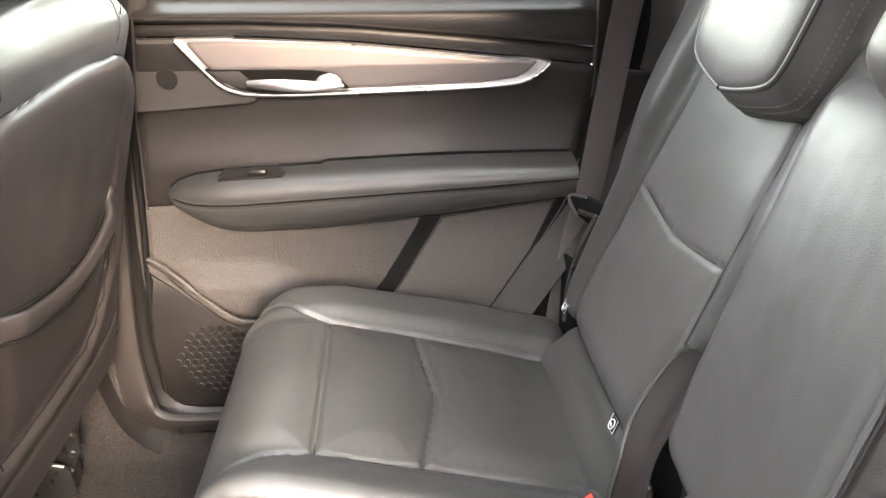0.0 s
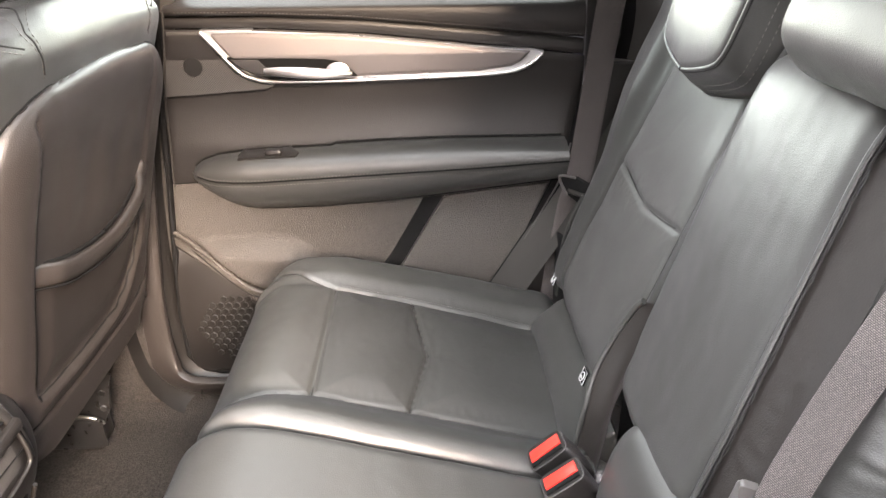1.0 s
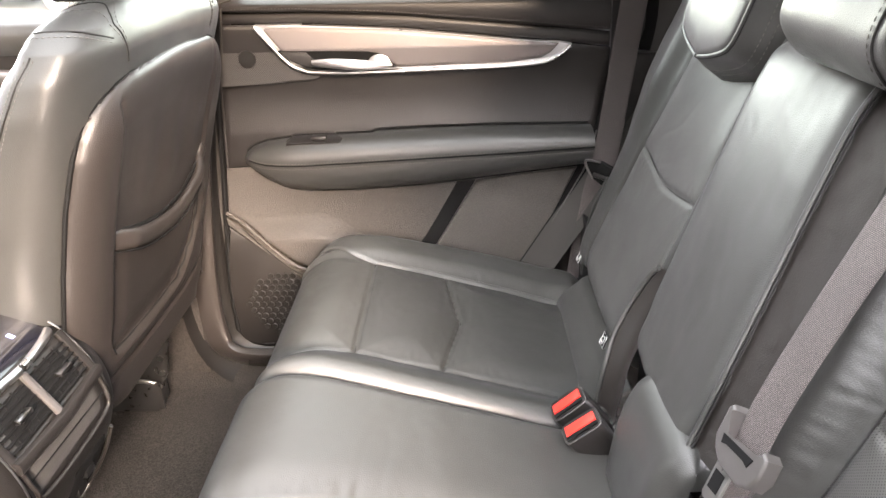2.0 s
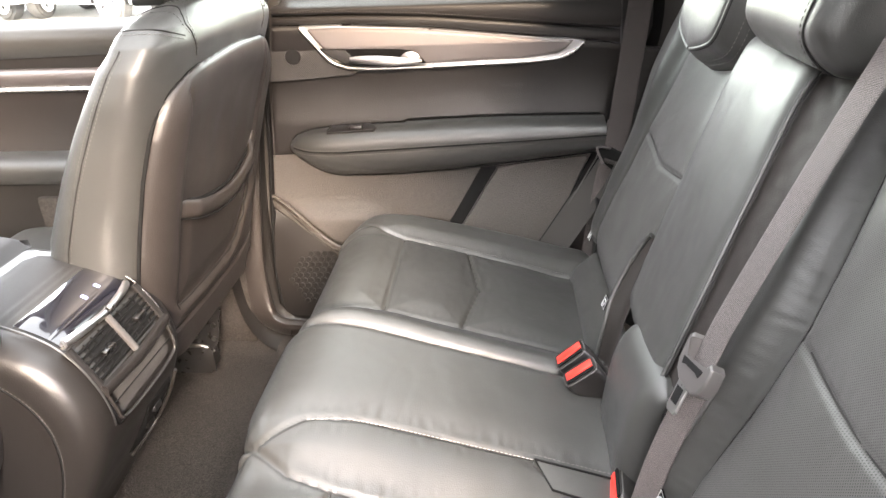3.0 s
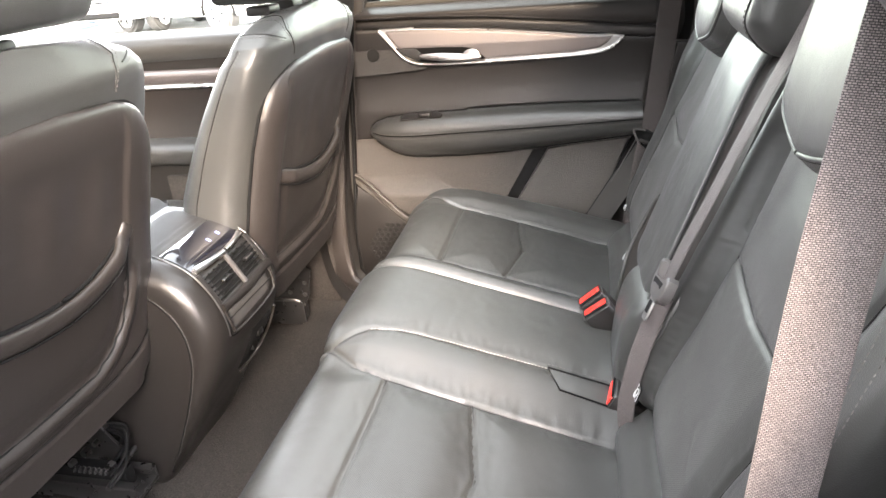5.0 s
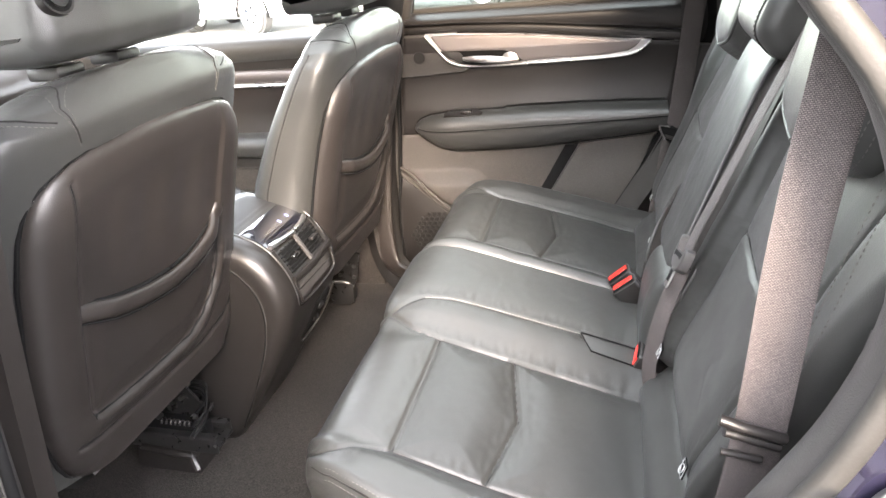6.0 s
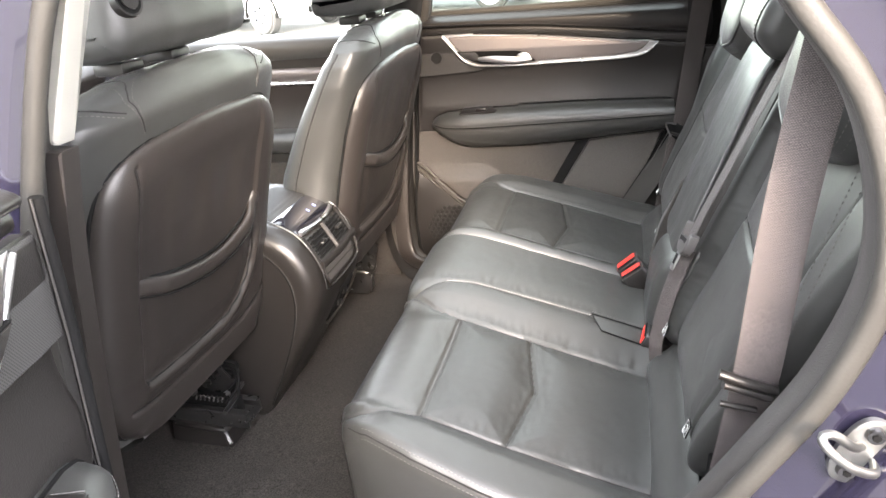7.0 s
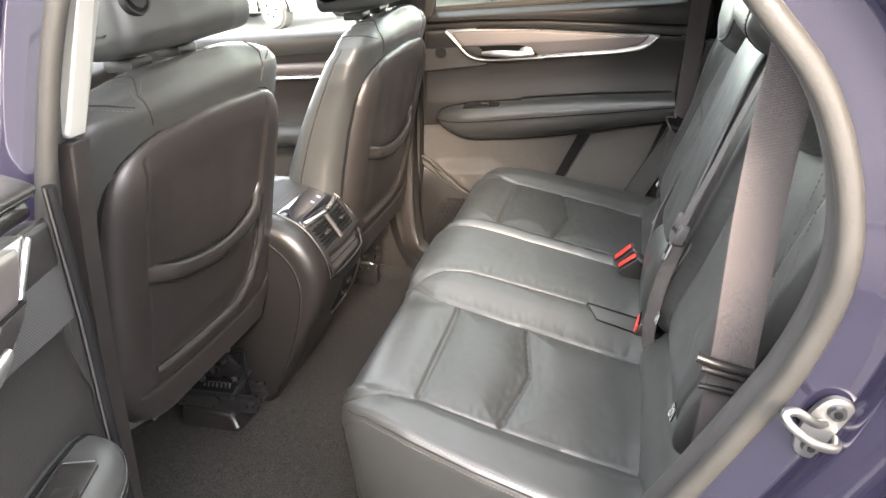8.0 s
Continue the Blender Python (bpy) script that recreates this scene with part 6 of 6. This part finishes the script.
for y in (YA + 0.045, YB - 0.045):
    tube("screen_rim", [on_console(z, y, 0.006) for z in np.linspace(0.888, 0.722, 40)], 0.0013, 0.0014, DULLCHROME, console, "thin bright edge line", n=8)
vent = console_plate("vent_box", 0.8277, 0.7778, YA + 0.058, YB - 0.058, 0.0040, DARK, "dark vent opening")
mid = (YA + YB) / 2
for ya, yb in ((YA + 0.060, mid - 0.007), (mid + 0.007, YB - 0.060)):
    for z in (0.8225, 0.8148, 0.8070, 0.7993, 0.7916, 0.7838):
        a, b = on_console(z, ya, 0.0085), on_console(z, yb, 0.0085)
        slab("vent_slat", [a, b, (b[0] - 0.012, b[1], b[2] - 0.003), (a[0] - 0.012, a[1], a[2] - 0.003)], (0.2, 0, 1), 0.0022, DARK, vent, bevel=0.0006, seg=1)
    for f in (0.25, 0.5, 0.75):
        tube("vent_fin", [on_console(0.8260, lerp(ya, yb, f), 0.0045), on_console(0.7795, lerp(ya, yb, f), 0.0045)], 0.0012, 0.002, DARK, vent, up=(1, 0, 0), n=6)
    c = on_console(0.8045, (ya + yb) / 2, 0.012)
    box("vent_tab", c[0] - 0.005, c[0] + 0.005, c[1] - 0.013, c[1] + 0.013, c[2] - 0.0032, c[2] + 0.0032, DULLCHROME, vent, "small chrome vent tab", 0.0015)
tube("vent_divider", [on_console(0.8303, mid, 0.0095), on_console(0.7752, mid, 0.0095)], 0.0055, 0.004, PALEGREY, console, "grey bar between the vents", up=(1, 0, 0), n=10, power=3)
for y in (YA + 0.0525, YB - 0.0525):
    tube("vent_cheek", [on_console(0.8320, y, 0.007), on_console(0.7726, y, 0.007)], 0.0062, 0.0035, SMOOTH, console, "charcoal vent surround", up=(1, 0, 0), n=10, power=3)
tube("tray_lip", [on_console(0.7709, YA + 0.048, 0.009), on_console(0.7692, mid, 0.0105), on_console(0.7709, YB - 0.048, 0.009)], 0.0085, 0.006, SMOOTH, console, "charcoal bar between vents and tray", up=(1, 0, 0), n=12, power=3)
tray = console_plate("tray", 0.7623, 0.7245, YA + 0.056, YB - 0.056, 0.0045, PILLAR, "shallow open tray")
for z in (0.7490,):
    tube("tray_crease", [on_console(z, YA + 0.058, 0.0052), on_console(z - 0.006, YB - 0.058, 0.0052)], 0.001, 0.001, DARK, tray, n=6)
tube("tray_rim", spline([on_console(0.7640, YA + 0.053, 0.006), on_console(0.7365, YA + 0.055, 0.008), on_console(0.7193, YA + 0.066, 0.009), on_console(0.7167, mid, 0.010), on_console(0.7193, YB - 0.066, 0.009), on_console(0.7365, YB - 0.055, 0.008), on_console(0.7640, YB - 0.053, 0.006)], 60), 0.0024, 0.003, SMOOTH, console, "raised tray rim", up=(1, 0, 0))
tube("tray_gap", spline([on_console(0.7640, YA + 0.047, 0.0046), on_console(0.7322, YA + 0.049, 0.0046), on_console(0.7133, YA + 0.062, 0.0046), on_console(0.7107, mid, 0.0046), on_console(0.7133, YB - 0.062, 0.0046), on_console(0.7322, YB - 0.049, 0.0046), on_console(0.7640, YB - 0.047, 0.0046)], 60), 0.0015, 0.0015, DARK, console, up=(1, 0, 0), n=6)
usb = console_plate("socket_panel", 0.668, 0.560, mid + 0.012, YB - 0.044, 0.0035, DARK, "recessed socket panel")
tube("panel_rim", spline([on_console(0.670, YB - 0.040, 0.004), on_console(0.62, YB - 0.038, 0.006), on_console(0.57, YB - 0.050, 0.006), on_console(0.552, mid + 0.03, 0.004)], 30), 0.0030, 0.003, SMOOTH, usb, "moulded edge", up=(1, 0, 0))
for zz in (0.640, 0.606):
    tagp = on_console(zz, mid + 0.050, 0.004)
    box("socket", tagp[0] - 0.006, tagp[0] + 0.004, tagp[1] - 0.011, tagp[1] + 0.011, tagp[2] - 0.006, tagp[2] + 0.006, DULLCHROME, usb, "charging socket", 0.002)
# lid of the storage box with its seam, and the shallow seam on the flank
lid = pad("lid", [(-1.0, 0.905), (-0.75, 0.909), (-0.685, 0.905), (-0.668, 0.895), (-0.68, 0.885), (-1.0, 0.885)], YA + 0.012, YB - 0.012, 0.012, LIDSKIN, console, "padded grey lid", n=60, step=0.02)
fl = spline([(-0.62, 0.845), (-0.56, 0.825), (-0.515, 0.78), (-0.50, 0.72), (-0.515, 0.64), (-0.56, 0.53), (-0.61, 0.43)], 60)
tube("flank_seam", [(x, YA - 0.0008, z) for x, z in fl], 0.0018, 0.0012, DARK, console)
stitches("stitching", [(x + 0.0035, YA - 0.0012, z + 0.002) for x, z in fl], THREADDARK, console, 0.0042, 0.0014, 0.0005)

# dashboard, steering column side left dark
dash = thing("dashboard", "black padded dashboard with a slim demister grille", "dashboard")
pad("dash_body", [(-1.52, 1.02), (-1.50, 1.08), (-1.56, 1.125), (-1.72, 1.14), (-1.92, 1.12), (-1.95, 0.9), (-1.9, 0.6), (-1.6, 0.62), (-1.5, 0.85)], -0.72, 0.72, 0.04, SOFT, dash, n=90, step=0.05)
for k in range(5):
    box("demister_slot", -1.70 + 0.012 * k, -1.695 + 0.012 * k, -0.70, -0.48, 1.139, 1.1455, DARK, dash, bevel=0)

# striker on the near jamb, a bent steel loop on a bolted plate
st = thing("door_striker", "bare steel door striker loop bolted to the jamb", "door striker")
oval = []
for a in np.linspace(0, 2 * math.pi, 28, endpoint=False):
    u, v = 0.036 * math.copysign(abs(math.cos(a)) ** 0.8, math.cos(a)), 0.0185 * math.copysign(abs(math.sin(a)) ** 0.8, math.sin(a))
    oval.append((0.380 + 0.37 * u + 0.93 * v, -0.760, 0.966 + 0.93 * u - 0.37 * v))
pl = slab("plate", oval, (0, -1, 0), 0.006, STRIKER, st, "zinc-plated plate", bevel=0.0015)
for x, z in ((0.371, 0.947), (0.388, 0.987)):
    bm = bmesh.new()
    bmesh.ops.create_cone(bm, cap_ends=True, segments=24, radius1=0.0085, radius2=0.0070, depth=0.006, matrix=Matrix.Translation((x, -0.762, z)) @ Euler((radians(90), 0, 0)).to_matrix().to_4x4())
    bolt = part("bolt", bm, DULLCHROME, pl, "round bolt head")
    bm = bmesh.new()
    bmesh.ops.create_cone(bm, cap_ends=True, segments=6, radius1=0.0036, radius2=0.0036, depth=0.002, matrix=Matrix.Translation((x, -0.7655, z)) @ Euler((radians(90), 0, 0)).to_matrix().to_4x4())
    part("socket", bm, DARK, bolt, "dark hexagon socket")
tube("loop", spline([(0.392, -0.758, 0.958), (0.385, -0.780, 0.962), (0.364, -0.792, 0.976), (0.345, -0.792, 0.992), (0.340, -0.786, 1.000), (0.350, -0.782, 1.000), (0.368, -0.775, 0.984), (0.380, -0.758, 0.972)], 44), 0.0042, 0.0042, STRIKER, st, "bent steel loop", n=10)
tube("rubber_stop", [(0.392, -0.758, 0.948), (0.400, -0.772, 0.944)], 0.006, 0.006, STRIKER, st, "short stop peg")


# ---- outside: parked cars ----
def parked_car(paint, label, m, group="parked cars"):
    c = thing("parked_car", label, "car", group=group)
    side = [(2.25, 0.45), (2.28, 0.72), (2.15, 0.95), (1.35, 1.08), (0.85, 1.12), (0.25, 1.62), (-0.6, 1.70), (-1.7, 1.66), (-2.1, 1.2), (-2.25, 1.0), (-2.27, 0.5), (-2.1, 0.32), (0.0, 0.28), (2.0, 0.30)]
    pad("body", side, -0.93, 0.93, 0.18, paint, c, n=120, step=0.12)
    for s in (-1, 1):
        for x0, x1, z1 in ((-0.55, 0.15, 1.56), (-1.55, -0.65, 1.56)):
            slab("window", [(x0, s * 0.915, 1.15), (x1 + 0.35, s * 0.915, 1.15), (x1, s * 0.80, z1), (x0 + 0.05, s * 0.80, z1)], (0, s, 0.3), 0.04, TINT, c, "dark tinted window", bevel=0.01)
        for x in (1.4, -1.4):
            bm = bmesh.new()
            rot = Matrix.Translation((x, s * 0.85, 0.36)) @ Euler((radians(90), 0, 0)).to_matrix().to_4x4()
            bmesh.ops.create_cone(bm, cap_ends=True, segments=40, radius1=0.36, radius2=0.36, depth=0.24, matrix=rot)
            bmesh.ops.bevel(bm, geom=[e for e in bm.edges if len(e.link_faces) == 2 and abs(e.calc_face_angle(0)) > 1], offset=0.04, segments=3, affect="EDGES")
            w = part("wheel", bm, TYRE, c, "black tyre on an alloy rim")
            bm = bmesh.new()
            bmesh.ops.create_cone(bm, cap_ends=True, segments=36, radius1=0.25, radius2=0.25, depth=0.02, matrix=Matrix.Translation((x, s * 0.965, 0.36)) @ Euler((radians(90), 0, 0)).to_matrix().to_4x4())
            part("rim", bm, ALLOY, w, "five-spoke alloy rim")
            for k in range(5):
                a = k * 2 * math.pi / 5
                px, pz = x + 0.14 * math.cos(a), 0.36 + 0.14 * math.sin(a)
                slab("spoke_gap", [(px + 0.06 * math.cos(a + q) * f, s * 0.979, pz + 0.06 * math.sin(a + q) * f) for q, f in ((0, 1.3), (2.3, 0.8), (3.9, 0.8))], (0, s, 0), 0.004, DARK, w, bevel=0)
            arch = [(x + 0.42 * math.cos(a), s * 0.925, 0.36 + 0.42 * math.sin(a)) for a in np.linspace(-0.1, math.pi + 0.1, 24)]
            tube("wheel_arch", arch, 0.035, 0.02, DARK, c, "dark wheel arch")
        slab("headlamp", [(2.20, s * 0.52, 0.80), (2.08, s * 0.86, 0.86), (2.05, s * 0.86, 0.95), (2.17, s * 0.50, 0.90)], (1, s * 0.3, 0.2), 0.05, LAMP, c, "clear headlamp lens", bevel=0.01)
    g = box("grille", 2.20, 2.295, -0.46, 0.46, 0.58, 0.86, DARK, c, "dark grille opening", 0.02)
    for z in (0.62, 0.68, 0.74, 0.80, 0.85):
        box("grille_bar", 2.285, 2.31, -0.44, 0.44, z - 0.012, z + 0.012, CHROME, g, "chrome bar", 0.004)
    lg = box("lower_grille", 2.22, 2.285, -0.55, 0.55, 0.36, 0.47, DARK, c, "lower intake", 0.02)
    slab("windscreen", [(0.88, -0.76, 1.14), (0.88, 0.76, 1.14), (0.34, 0.66, 1.57), (0.34, -0.66, 1.57)], (0.6, 0, 0.8), 0.03, TINT, c, "dark windscreen", bevel=0.01)
    c.matrix_basis = m
    return c


tarp = pad("blue_crate", [(-0.35, 0.0), (-0.36, 0.30), (-0.32, 0.36), (0.32, 0.36), (0.36, 0.30), (0.35, 0.0)], -0.25, 0.25, 0.03, BLUE, n=60, step=0.1)
tagged(tarp, "blue plastic crate lying on the asphalt", "crate")
tarp.location = (-8.9, 10.2, 0.0)
parked_car(CARWHITE, "white sport utility car with alloy wheels, parked", pose(-7.3, 12.2, 0, 0, 0, -22))
CARS = (("white sport utility car facing the lane, dark grille", pose(-9.3, 13.4, 0, 0, 0, -86), CARWHITE), ("grey-green car seen through the side window", pose(-3.6, 14.0, 0, 0, 0, -12), CARGREEN))
for lab, m, paint in CARS:
    parked_car(paint, lab, m)
